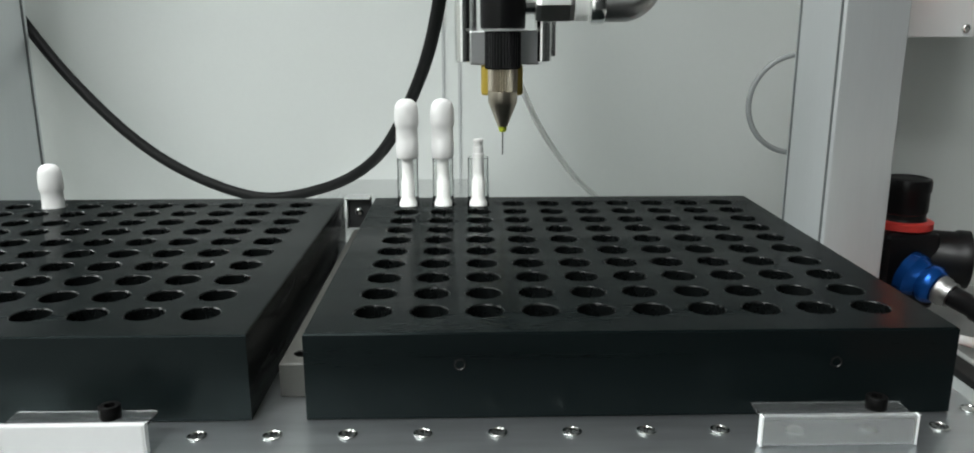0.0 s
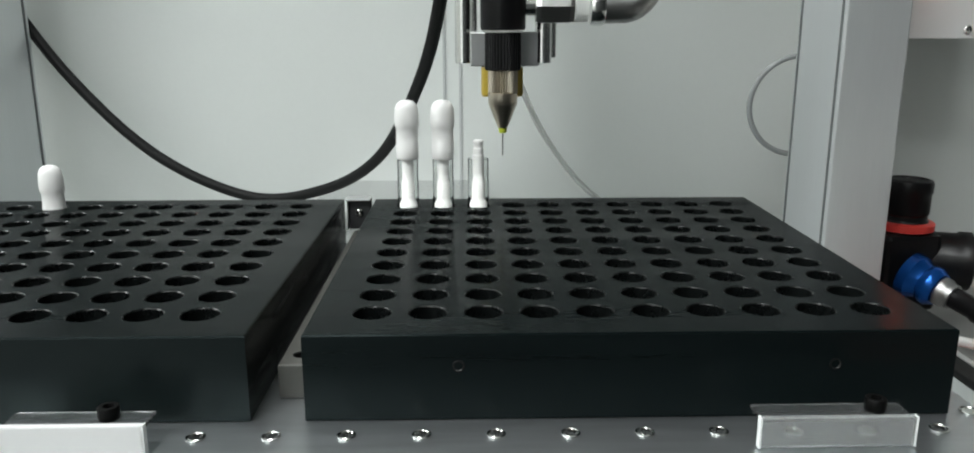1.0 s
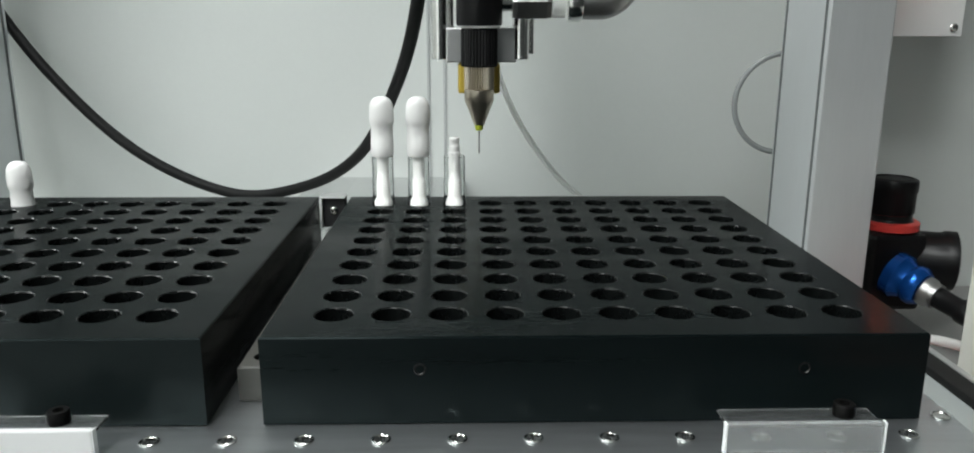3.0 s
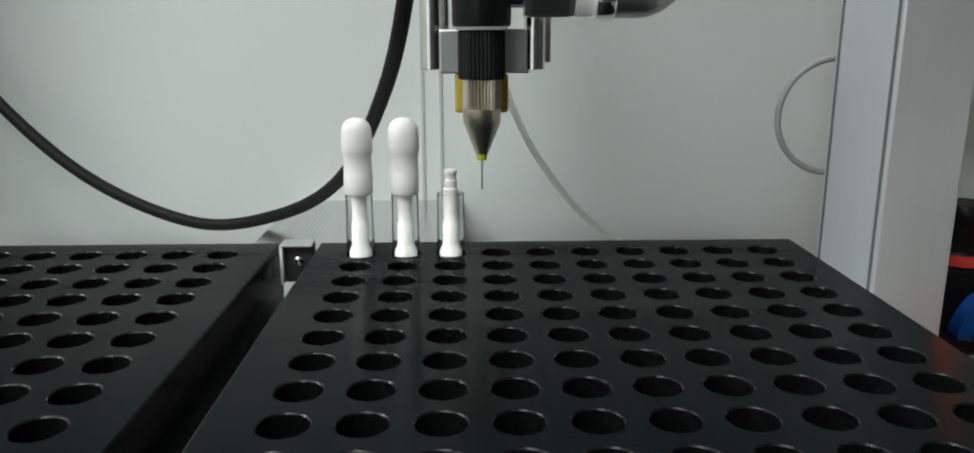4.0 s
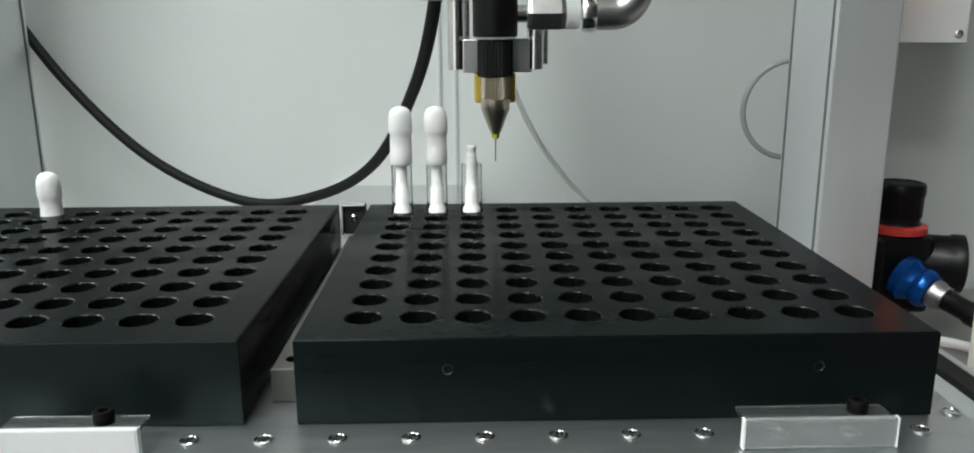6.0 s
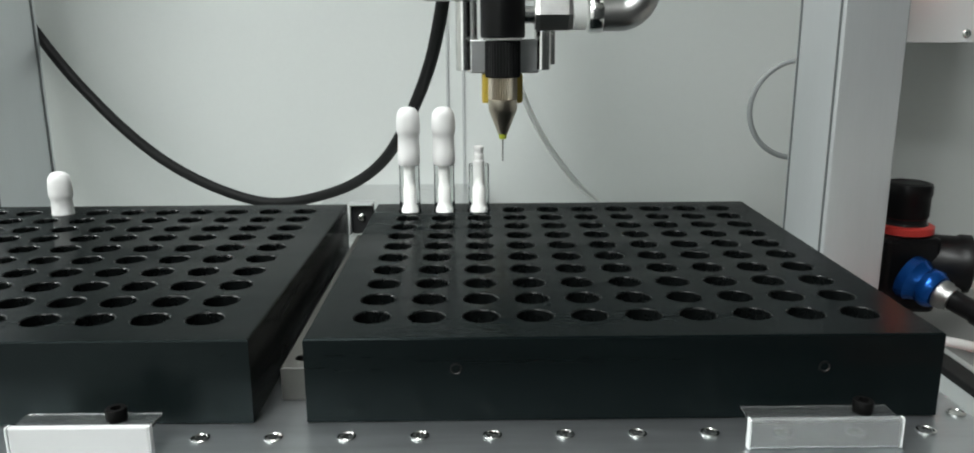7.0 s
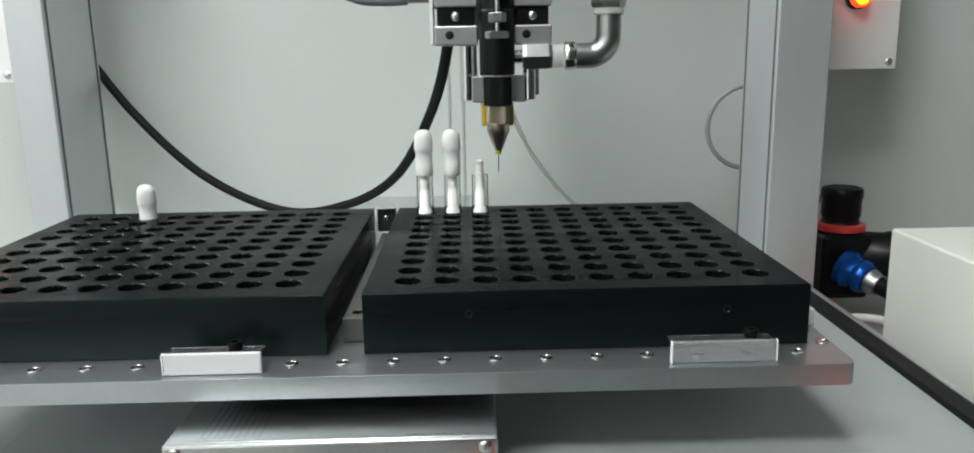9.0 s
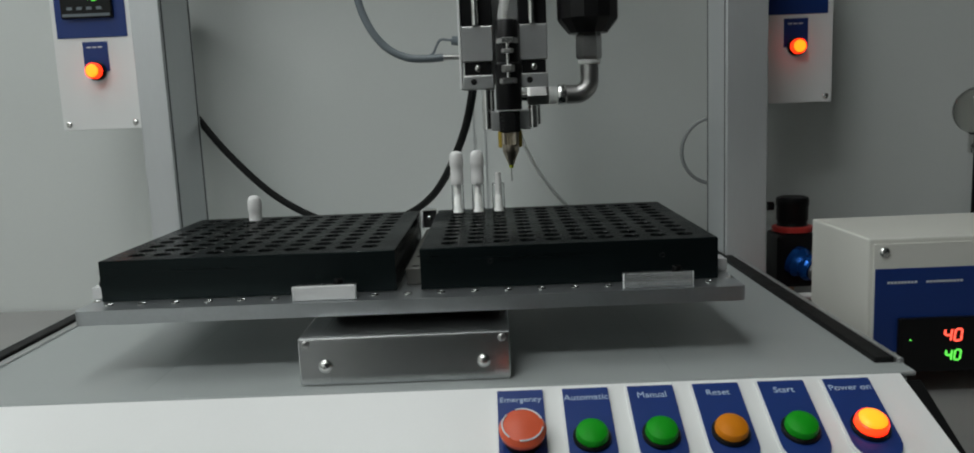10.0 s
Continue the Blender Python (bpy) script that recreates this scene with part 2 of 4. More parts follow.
def lettering(name, text, size, m, mat, parent, label=""):
    cu = bpy.data.curves.new(name, "FONT")
    cu.body, cu.size, cu.align_x, cu.align_y, cu.extrude = text, size, "CENTER", "CENTER", 0.00012
    tmp = new("scrap_text", cu)
    mesh = bpy.data.meshes.new_from_object(tmp.evaluated_get(bpy.context.evaluated_depsgraph_get()))
    bpy.data.objects.remove(tmp)
    mesh.name = name
    mesh.transform(m)
    mesh.materials.clear()
    mesh.materials.append(mat)
    ob = new(name, mesh)
    ob.parent = parent
    if label:
        ob["label"] = label
    return ob


def seven_segment(name, text, height, m, mat, parent, label=""):
    """Slanted seven-segment digits, centred on m."""
    on = {"4": "bcfg", "0": "abcdef"}
    w, t, gap = height * 0.56, height * 0.16, height * 0.30
    b = bmesh.new()
    for k, ch in enumerate(text):
        ox = (k - (len(text) - 1) / 2) * (w + gap)
        spots = {"a": (0, height / 2, 1), "g": (0, 0, 1), "d": (0, -height / 2, 1), "f": (-w / 2, height / 4, 0), "b": (w / 2, height / 4, 0), "e": (-w / 2, -height / 4, 0), "c": (w / 2, -height / 4, 0)}
        for s in on[ch]:
            x, y, flat = spots[s]
            hx, hy = ((w - t) / 2, t / 2) if flat else (t / 2, (height / 2 - t * 0.4) / 2)
            box(ox + x - hx, ox + x + hx, y - hy, y + hy, 0, 0.0003, 0, b)
    shear = Matrix(((1, 0.10, 0, 0), (0, 1, 0, 0), (0, 0, 1, 0), (0, 0, 0, 1)))
    bmesh.ops.transform(b, verts=b.verts, matrix=m @ shear)
    return part(name, b, mat, parent, label)


def screw(name, at, d, r, parent, mat=None, h=None):
    """A domed cross-head screw."""
    h = h or r * 0.6
    b = lathe([(r, 0), (r, h * 0.25), (r * 0.85, h * 0.65), (r * 0.5, h * 0.95), (r * 0.22, h), (r * 0.2, h * 0.55), (0, h * 0.5)], 20, aim(at, d))
    return smooth(part(name, b, mat or M_STEEL, parent), 50)


# ---- the room ----
Z_TOP, Z_PLATE, Z_DECK, Z_BENCH = 0.030, 0.002, -0.045, -0.118
Y_WALL = 0.475

tagged(part("wall_north", box(-1.6, 1.6, Y_WALL, Y_WALL + 0.05, -0.8, 1.5), M_WALL), "plain off-white sheet wall behind the machine", "wall", kind="structure")
# unseen south wall: pale left part brightens reflections, dark right part dims them
tagged(part("wall_south_1", box(-1.6, -0.42, -1.65, -1.6, -0.8, 1.5), M_PANEL), "unseen pale wall, added for the left tray front to reflect", "wall", kind="structure")
tagged(part("wall_south_2", box(-0.419, 1.6, -1.65, -1.6, -0.8, 1.5), M_DARKROOM), "unseen dark wall, added to keep front reflections dim", "wall", kind="structure")
tagged(part("wall_west", box(-1.65, -1.601, -1.65, 0.525, -0.8, 1.5), M_ROOM), "plain painted wall", "wall", kind="structure")
# unseen east wall, kept dark to dim the inner face of the left post
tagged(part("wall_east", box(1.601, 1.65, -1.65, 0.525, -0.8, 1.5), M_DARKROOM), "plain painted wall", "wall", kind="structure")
# unseen floor, its grey lowered so front metal reflects less light
tagged(part("floor", box(-1.65, 1.65, -1.65, 0.525, -0.85, -0.801), M_FLOOR), "unseen floor, kept dark grey to dim front reflections", "floor", kind="structure")
tagged(part("ceiling", box(-1.65, 1.65, -1.65, 0.525, 1.501, 1.55), M_ROOM), "plain white ceiling", "ceiling", kind="structure")
for x0, x1 in ((0.0085, 0.0105), (0.0225, 0.0245)):
    tagged(part("wall_seam", box(x0, x1, Y_WALL - 0.0015, Y_WALL, -0.045, 0.9), M_SEAM), "thin grey upright joint in the wall", "trim", kind="structure")

bench = thing("workbench", "grey bench under the dispensing machine", "bench", (0, 0, -0.8))
part("benchtop", box(-0.85, 0.95, -0.24, Y_WALL - 0.004, 0.652, 0.682, 0.003), M_DESK, bench)
for x in (-0.80, 0.90):
    for y in (-0.19, 0.42):
        part("leg", box(x - 0.03, x + 0.03, y - 0.03, y + 0.03, 0.0, 0.652, 0.002), M_DESK, bench)

# ---- machine base with its sloping front panel ----
XL, XR, YF, YB = -0.3465, 0.2815, -0.083, 0.462
base = thing("machine_base", "grey steel machine base with a white sloping front panel", "machine base", (0, 0, Z_BENCH))


def lift(ob, dz):
    ob.data.transform(Matrix.Translation((0, 0, -dz)))
    return ob


deck = lift(part("deck", box(XL, XR, YF, YB, Z_DECK - 0.003, Z_DECK, 0.001), M_DECK, base), Z_BENCH)
lift(part("chassis", box(XL + 0.004, XR - 0.004, YF + 0.002, YB - 0.004, Z_BENCH, Z_DECK - 0.004, 0.001), M_DECK, base), Z_BENCH)
SLOPE = Matrix(((1, 0, 0, 0), (0, 0.894, -0.447, YF - 0.001), (0, 0.447, 0.894, Z_DECK - 0.0005), (0, 0, 0, 1)))
# the front panel: x along the machine, y up the slope, z out of the panel
PX0, PX1 = -0.3465, 0.271
lift(part("front_panel", prism([(PX0, -0.095), (PX1 + 0.010, -0.095), (PX1, 0.0), (PX0, 0.0)], 0.0025, SLOPE @ pose(0, 0, -0.0025)), M_PANEL, base, "glossy white sloping control panel"), Z_BENCH)
lift(part("panel_support", box(PX0 + 0.01, PX1 - 0.004, YF - 0.075, YF - 0.001, Z_BENCH, Z_BENCH + 0.024), M_DECK, base), Z_BENCH)
side = bmesh.new()
f = [side.verts.new((0, y, z)) for y, z in ((YF, Z_DECK - 0.002), (YF - 0.088, Z_DECK - 0.046), (YF - 0.088, Z_BENCH), (YF, Z_BENCH))]
side.faces.new(f)
g = bmesh.ops.extrude_face_region(side, geom=side.faces[:])
bmesh.ops.translate(side, verts=[v for v in g["geom"] if isinstance(v, bmesh.types.BMVert)], vec=(0.012, 0, 0))
bmesh.ops.recalc_face_normals(side, faces=side.faces[:])
bmesh.ops.translate(side, verts=side.verts, vec=(PX1 + 0.001, 0, -0.0035))
lift(part("end_cheek", side, M_BLACK, base, "black plastic end cheek"), Z_BENCH)
for x0, x1, gy0 in ((0.2645, 0.2765, -0.066), (-0.338, -0.326, -0.060)):
    lift(part("edge_strip", box(x0, x1, gy0, YB - 0.09, Z_DECK - 0.001, Z_DECK + 0.0035, 0.001), M_RUBBER, base, "black rubber edging strip"), Z_BENCH)
lift(part("edge_rail", box(0.2772, XR, -0.068, YB - 0.1, Z_DECK - 0.001, Z_DECK + 0.003, 0.0008), M_ALU, base, "bare aluminium edge rail"), Z_BENCH)
lift(part("edge_rail", box(-0.325, -0.318, -0.068, YB - 0.1, Z_DECK - 0.001, Z_DECK + 0.0015, 0.0005), M_ALU, base, "bare aluminium edge rail"), Z_BENCH)

for x in (-0.191, 0.138):
    lift(part("panel_joint", box(x - 0.00025, x + 0.00025, -0.066, 0.30, Z_DECK - 0.0002, Z_DECK + 0.00006), M_SEAMDECK, base, "fine joint in the deck"), Z_BENCH)

# labels and push buttons on the slope
names = ["Emergency", "Automatic", "Manual", "Reset", "Start", "Power on"]
caps = [M_MUSH, M_GREEN, M_GREEN, M_ORANGE, M_GREEN, M_LIT]
words = ["red mushroom emergency stop button on a blue label", "green push button on a blue label", "green push button on a blue label",
         "amber push button on a blue label", "green push button on a blue label", "glowing amber power button on a blue label"]
for k, (word, mat, lab) in enumerate(zip(names, caps, words)):
    cx = 0.043 + 0.0386 * k
    btn = thing("push_button", lab, "button", (0, 0, 0), "buttons on the front panel")
    btn.matrix_world = SLOPE @ pose(cx, -0.0375, 0.0002)
    w = 0.0135
    outline = [(-w, 0.033), (-w, -0.013)] + [(w * math.cos(math.pi + math.pi * i / 12), -0.013 + w * math.sin(math.pi + math.pi * i / 12)) for i in range(1, 12)] + [(w, -0.013), (w, 0.033)]
    part("backing_plate", prism([(x * 1.05 - 0.0006, y * 1.02) for x, y in outline], 0.0012), M_PANEL, btn, "white backing plate")
    part("label_plate", prism(outline, 0.0006, pose(0, 0, 0.0013)), M_BLUE, btn, "blue engraved label plate")
    lettering("caption", word, 0.0062 if k else 0.0056, pose(0, 0.0255, 0.0020), M_CAPTION, btn, "pale blue caption lettering")
    sink = pose(0, -0.0045, 0)
    if k == 0:
        smooth(part("collar", lathe([(0.0105, 0.0020), (0.0105, 0.006), (0.0085, 0.0075), (0, 0.0075)], 32, sink), M_BLACK, btn))
        smooth(part("cap", lathe([(0.0085, 0.0076), (0.0125, 0.0085), (0.0132, 0.0115), (0.0115, 0.0145), (0.006, 0.0158), (0, 0.0161)], 40, sink), mat, btn, "orange-red mushroom cap"))
        ring = bmesh.new()
        for a0 in (20, 140, 260):
            pts = [(0.0112 * math.cos(radians(a)), 0.0112 * math.sin(radians(a)) - 0.0045, 0.0149) for a in range(a0, a0 + 95, 8)]
            join(ring, sweep(pts, 0.0005, 6, 2))
        part("arrow_mark", ring, M_TEXT, btn, "white turning arrows")
    else:
        smooth(part("bezel", lathe([(0.0106, 0.0020), (0.0106, 0.0036), (0.0098, 0.0046), (0.0092, 0.0046), (0.0092, 0.0036), (0, 0.0036)], 32, sink), M_BLACK, btn))
        smooth(part("cap", lathe([(0.0091, 0.0037), (0.0091, 0.0066), (0.0084, 0.0084), (0.0062, 0.0098), (0.0030, 0.0105), (0, 0.0106)], 32, sink), mat, btn, "glowing amber lens" if k == 5 else ""))
        if k == 5:
            smooth(part("lamp_core", lathe([(0.0075, 0.0092), (0.0064, 0.0104), (0.003, 0.0112), (0, 0.0113)], 32, sink), M_LITCORE, btn))

# ---- linear stage under the tray table ----
stage = thing("linear_stage", "brushed aluminium stage housing with end plate and screws", "linear stage", (-0.027, 0, Z_DECK))
SX0, SX1, SY = -0.0655, 0.0655, -0.070
part("housing", box(SX0, SX1, SY + 0.0032, 0.485, 0.0, 0.0300, 0.0006), M_STAGE, stage)
part("end_plate", box(SX0, SX1, SY, SY + 0.003, 0.0005, 0.0305, 0.0011), M_STAGE, stage, "brushed end plate")
for x in (-0.049, 0.049):
    screw("bolt", (x, SY, 0.0125), (0, -1, 0), 0.0043, stage, h=0.003)
for x in (-0.0605, 0.0605):
    screw("small_screw", (x, SY, 0.0270), (0, -1, 0), 0.0026, stage, M_NICKEL, h=0.0014)
rib_mesh = None
for side in (-1, 1):
    for k in range(9):
        if rib_mesh is None:
            rib = part("rib", box(-0.0009, 0.0009, SY + 0.006, 0.48, 0.0299, 0.03022), M_STAGE, stage)
            rib_mesh = rib.data
        else:
            rib = new("rib", rib_mesh)
            rib.parent = stage
        rib.location.x = side * (0.030 + 0.0029 * k)
part("carriage", box(-0.055, 0.060, 0.004, 0.170, 0.0308, 0.0374, 0.0005), M_BLACK, stage, "black sliding carriage")

# ---- tray table ----
PXL, PXR, PYF, PYB = -0.2430, 0.1915, -0.0440, 0.192
table = thing("tray_table", "milled aluminium tray table with a row of threaded holes", "table plate", (0, 0, -0.0075))


def plate_with_holes(x0, x1, y0, y1, ztop, zbot, xs, ys, r, n, depth, round_off=0.0):
    """A block whose top is pierced by round blind holes on the grid xs by ys; its front corners may be rounded off."""
    b = bmesh.new()

    def cells(c, lo, hi):
        mids = [(p + q) / 2 for p, q in zip(c, c[1:])]
        step = (c[1] - c[0]) / 2 if len(c) > 1 else 0.01
        return [max(lo, c[0] - step)] + mids + [min(hi, c[-1] + step)]

    gx, gy = cells(xs, x0, x1), cells(ys, y0, y1)
    v = lambda x, y, z: b.verts.new((x, y, z))
    q = bmesh.new()
    for i, cx in enumerate(xs):
        for j, cy in enumerate(ys):
            a0, a1, b0, b1 = gx[i], gx[i + 1], gy[j], gy[j + 1]
            ring, lip, sq = [], [], []
            for k in range(n):
                a = 2 * math.pi * k / n
                c, s = math.cos(a), math.sin(a)
                ring.append(v(cx + (r + 0.0004) * c, cy + (r + 0.0004) * s, ztop))
                lip.append(v(cx + r * c, cy + r * s, ztop - 0.0004))
                fx = ((a1 - cx) if c > 0 else (cx - a0)) / max(abs(c), 1e-9)
                fy = ((b1 - cy) if s > 0 else (cy - b0)) / max(abs(s), 1e-9)
                m = min(fx, fy)
                sq.append(v(cx + m * c, cy + m * s, ztop))
            for k in range(n):
                l = (k + 1) % n
                b.faces.new((sq[k], sq[l], ring[l], ring[k]))
                b.faces.new((ring[k], ring[l], lip[l], lip[k])).material_index = 1
                # fill the corner of the cell
            corners = [v(X, Y, ztop) for X, Y in ((a1, b1), (a0, b1), (a0, b0), (a1, b0))]
            for X, Y, co in ((a1, b1, corners[0]), (a0, b1, corners[1]), (a0, b0, corners[2]), (a1, b0, corners[3])):
                best = min(range(n), key=lambda k: abs(sq[k].co.x - X) + abs(sq[k].co.y - Y) + abs(sq[(k + 1) % n].co.x - X) + abs(sq[(k + 1) % n].co.y - Y))
                p1, p2 = sq[best], sq[(best + 1) % n]
                if (p1.co - co.co).length > 1e-6 and (p2.co - co.co).length > 1e-6:
                    b.faces.new((p1, co, p2))
            tops = [q.verts.new((cx + r * math.cos(2 * math.pi * k / n), cy + r * math.sin(2 * math.pi * k / n), ztop - 0.0004)) for k in range(n)]
            bots = [q.verts.new((cx + r * math.cos(2 * math.pi * k / n), cy + r * math.sin(2 * math.pi * k / n), ztop - depth)) for k in range(n)]
            for k in range(n):
                l = (k + 1) % n
                fc = q.faces.new((tops[k], tops[l], bots[l], bots[k]))
                fc.normal_flip()
                fc.material_index = 1
            q.faces.new(bots).material_index = 1
    X0, X1, Y0, Y1 = gx[0], gx[-1], gy[0], gy[-1]
    bands = [(A0, A1, B0, B1) for A0, A1 in ((x0, X0), (X0, X1), (X1, x1)) for B0, B1 in ((y0, Y0), (Y0, Y1), (Y1, y1)) if not (A0 == X0 and B0 == Y0)]
    def front_arc(x, sgn, y, grow):
        """The front corner at x, from the end face round to the front face."""
        rad = round_off + grow
        cx, cy = x + sgn * round_off, y + round_off
        return [(cx - sgn * rad * math.cos(math.pi / 2 * k / 6), cy - rad * math.sin(math.pi / 2 * k / 6)) for k in range(7)]

    def outline(grow):
        if not round_off:
            return [(x0 - grow, y0 - grow), (x1 + grow, y0 - grow), (x1 + grow, y1 + grow), (x0 - grow, y1 + grow)]
        return front_arc(x0, 1, y0, grow) + front_arc(x1, -1, y0, grow)[::-1] + [(x1 + grow, y1 + grow), (x0 - grow, y1 + grow)]

    for A0, A1, B0, B1 in bands:
        if A1 - A0 > 1e-6 and B1 - B0 > 1e-6:
            if round_off and B0 == y0 and A0 == x0:
                ring = front_arc(x0, 1, y0, 0) + [(A1, B0), (A1, B1), (A0, B1)]
            elif round_off and B0 == y0 and A1 == x1:
                ring = front_arc(x1, -1, y0, 0) + [(A0, B0), (A0, B1), (A1, B1)]
            else:
                ring = [(A0, B0), (A1, B0), (A1, B1), (A0, B1)]
            b.faces.new([v(x, y, ztop) for x, y in ring])
    e = 0.00002 if round_off else 0.0005
    lo = [v(x, y, ztop - e) for x, y in outline(e)]
    hi = [v(x, y, ztop) for x, y in outline(0)]
    dn = [v(x, y, zbot) for x, y in outline(e)]
    for k in range(len(lo)):
        l = (k + 1) % len(lo)
        b.faces.new((hi[l], hi[k], lo[k], lo[l]))
        b.faces.new((lo[l], lo[k], dn[k], dn[l]))
    b.faces.new(dn)
    for fc in b.faces:
        fc.normal_update()
        c = fc.calc_center_median()
        if abs(fc.normal.z) > 0.9 and ((c.z > (ztop + zbot) / 2) != (fc.normal.z > 0)):
            fc.normal_flip()
    join(b, q)
    bmesh.ops.remove_doubles(b, verts=b.verts[:], dist=0.00001)
    return b


bolt_x = [-0.0272 + 0.0221 * k for k in range(-9, 10)]
pb = plate_with_holes(PXL, PXR, PYF, PYB, 0.0095, 0.0, [x for x in bolt_x if PXL + 0.008 < x < PXR - 0.008], [-0.0292], 0.0021, 16, 0.006, 0.0045)
# second material paints the hole walls dark, as if in shade
part("plate", pb, M_PLATE, table).data.materials.append(M_SHADEGREY)
for x in bolt_x:
    if PXL + 0.008 < x < PXR - 0.008:
        smooth(part("thread_insert", lathe([(0.0029, 0.0), (0.0029, 0.0004), (0.0024, 0.0006), (0.0021, 0.0003), (0.0021, -0.003)], 18, pose(x, -0.0292, 0.0096)), M_STEEL, table, "bright steel thread insert"))

for x in (-0.2395, 0.1875):
    smooth(part("thread_insert", lathe([(0.0029, 0.0), (0.0029, 0.0004), (0.0024, 0.0006), (0.0021, 0.0003), (0, 0.0002)], 18, pose(x, -0.018, 0.0096)), M_STEEL, table, "bright steel thread insert"))

# ---- the two cartridge trays ----
PITCH = 0.018


def cartridge_tray(x_first, x0, x1, label):
    tray = thing("cartridge_tray", label, "tray", ((x0 + x1) / 2, 0.08, Z_PLATE + 0.0003), "trays on the table")
    ox, oy, oz = tray.location
    xs = [x_first + PITCH * i - ox for i in range(10)]
    ys = [PITCH * j - oy for j in range(10)]
    b = plate_with_holes(x0 - ox, x1 - ox, -0.0190 - oy, 0.1785 - oy, Z_TOP - oz, 0.0, xs, ys, 0.0061, 28, 0.021)
    body = smooth(part("body", b, M_TRAY, tray))
    body.data.materials.append(M_BORE)
    body.data.materials.append(M_TRAYSIDE)
    for face in body.data.polygons:
        if face.material_index == 0 and face.normal.y < -0.8:
            face.material_index = 2
    return tray


right_tray = cartridge_tray(0.0, -0.0185, 0.1795, "black plastic tray with a hundred round pockets")
left_tray = cartridge_tray(-0.217, -0.2345, -0.0362, "black plastic tray with round pockets, mostly empty")
for x, z in ((0.028, 0.0175), (0.143, 0.0170)):
    smooth(part("set_screw", lathe([(0.0019, 0), (0.0019, 0.0003), (0.0016, 0.0004), (0.0013, 0.0001), (0.0012, -0.001), (0, -0.001)], 16, aim((x - right_tray.location.x, -0.0195 - 0.08, z), (0, -1, 0))), M_HOLE, right_tray))
smooth(part("side_screw", rod((-0.2350 - left_tray.location.x, -0.012 - 0.08, 0.011), (-0.2385 - left_tray.location.x, -0.012 - 0.08, 0.011), 0.003, 16), M_BLACK, left_tray))
smooth(part("side_screw", rod((0.1800 - right_tray.location.x, -0.002 - 0.08, 0.012), (0.1835 - right_tray.location.x, -0.002 - 0.08, 0.012), 0.003, 16), M_BLACK, right_tray))

# centre bar in the gap, with its tall end bracket
bar = thing("centre_bar", "grey bar with holes between the trays, darkened for the gap's shade", "spacer bar", (-0.0275, 0.08, Z_PLATE + 0.0003))
cb = plate_with_holes(-0.0025, 0.0080, -0.083, 0.094, 0.0115, 0.0, [0.0030], [-0.075 + 0.036 * k for k in range(5)], 0.0025, 16, 0.006)
# bores of the grey bar coloured black for their inner shade
part("bar", cb, M_DARKBAR, bar).data.materials.append(M_HOLE)
bracket = thing("end_bracket", "thin bare metal angle with a screw between the trays", "bracket", (-0.0275, 0.17, Z_PLATE + 0.014))
# upright of the metal angle painted white for its bright, lit look
part("upright", box(-0.0060, -0.0048, -0.004, 0.006, 0.0, 0.0155, 0.0002), M_EDGEGLINT, bracket)
part("flange", box(-0.0060, 0.0070, -0.0042, 0.006, 0.0156, 0.0164, 0.0002), M_ALU, bracket)
part("block", box(-0.0046, 0.0070, -0.001, 0.0055, 0.0, 0.0154, 0.0004), M_DARKBEAM, bracket)
screw("screw", (0.001, -0.0012, 0.009), (0, -1, 0), 0.0022, bracket)



# clear clamps that hold the trays
def clamp(x0, x1, sx, label, mat):
    c = thing("tray_clamp", label, "clamp", ((x0 + x1) / 2, -0.03, Z_PLATE + 0.0004), "clamps along the table edge")
    w = (x1 - x0) / 2
    part("front_lip", box(-w, w, -0.0100, -0.0078, 0.0, 0.0094, 0.0006), mat, c)
    # white end strips paint the glints along the lip's edges
    for x, wide in ((-w - 0.0004, 0.0006), (w + 0.0003, 0.0003)):
        part("edge_glint", box(x - wide / 2, x + wide / 2, -0.0101, -0.0078, 0.0, 0.0094, 0.0001), M_EDGEGLINT, c, "white strip painted for the lip's bright edge")
    part("top_tab", box(-w, w, -0.0077, 0.0012, 0.0074, 0.0084, 0.0001), M_HAZE, c)
    screw_head = lathe([(0.0029, 0.0085), (0.0030, 0.0087), (0.0030, 0.0120), (0.0028, 0.0123), (0.0016, 0.0123), (0.0015, 0.0105), (0, 0.0105)], 28, pose(sx, -0.0034, 0))
    smooth(part("cap_screw", screw_head, M_BLACKSCREW, c, "black socket screw"))
    return c


clamp(0.1142, 0.1583, 0.0130, "clear acrylic clamp at the tray's front edge", M_CLEARLIP)
# clear like its neighbour; the white paints the bright reflection on its lip
clamp(-0.1003, -0.0600, 0.0086, "clear acrylic clamp at the tray's front edge, whitened for reflected light", M_WHITENED)
for x, lab in ((-0.2405, "clear acrylic block at the tray's outer corner"), (0.1875, "clear acrylic block beside the tray")):
    blk = thing("corner_block", lab, "block", (x, -0.004 if x < 0 else 0.010, Z_PLATE + 0.0004))
    part("body", box(-0.0048, 0.0048, -0.008, 0.008, 0, 0.0085, 0.0006), M_WHITENED, blk)

# ---- cartridges and caps ----


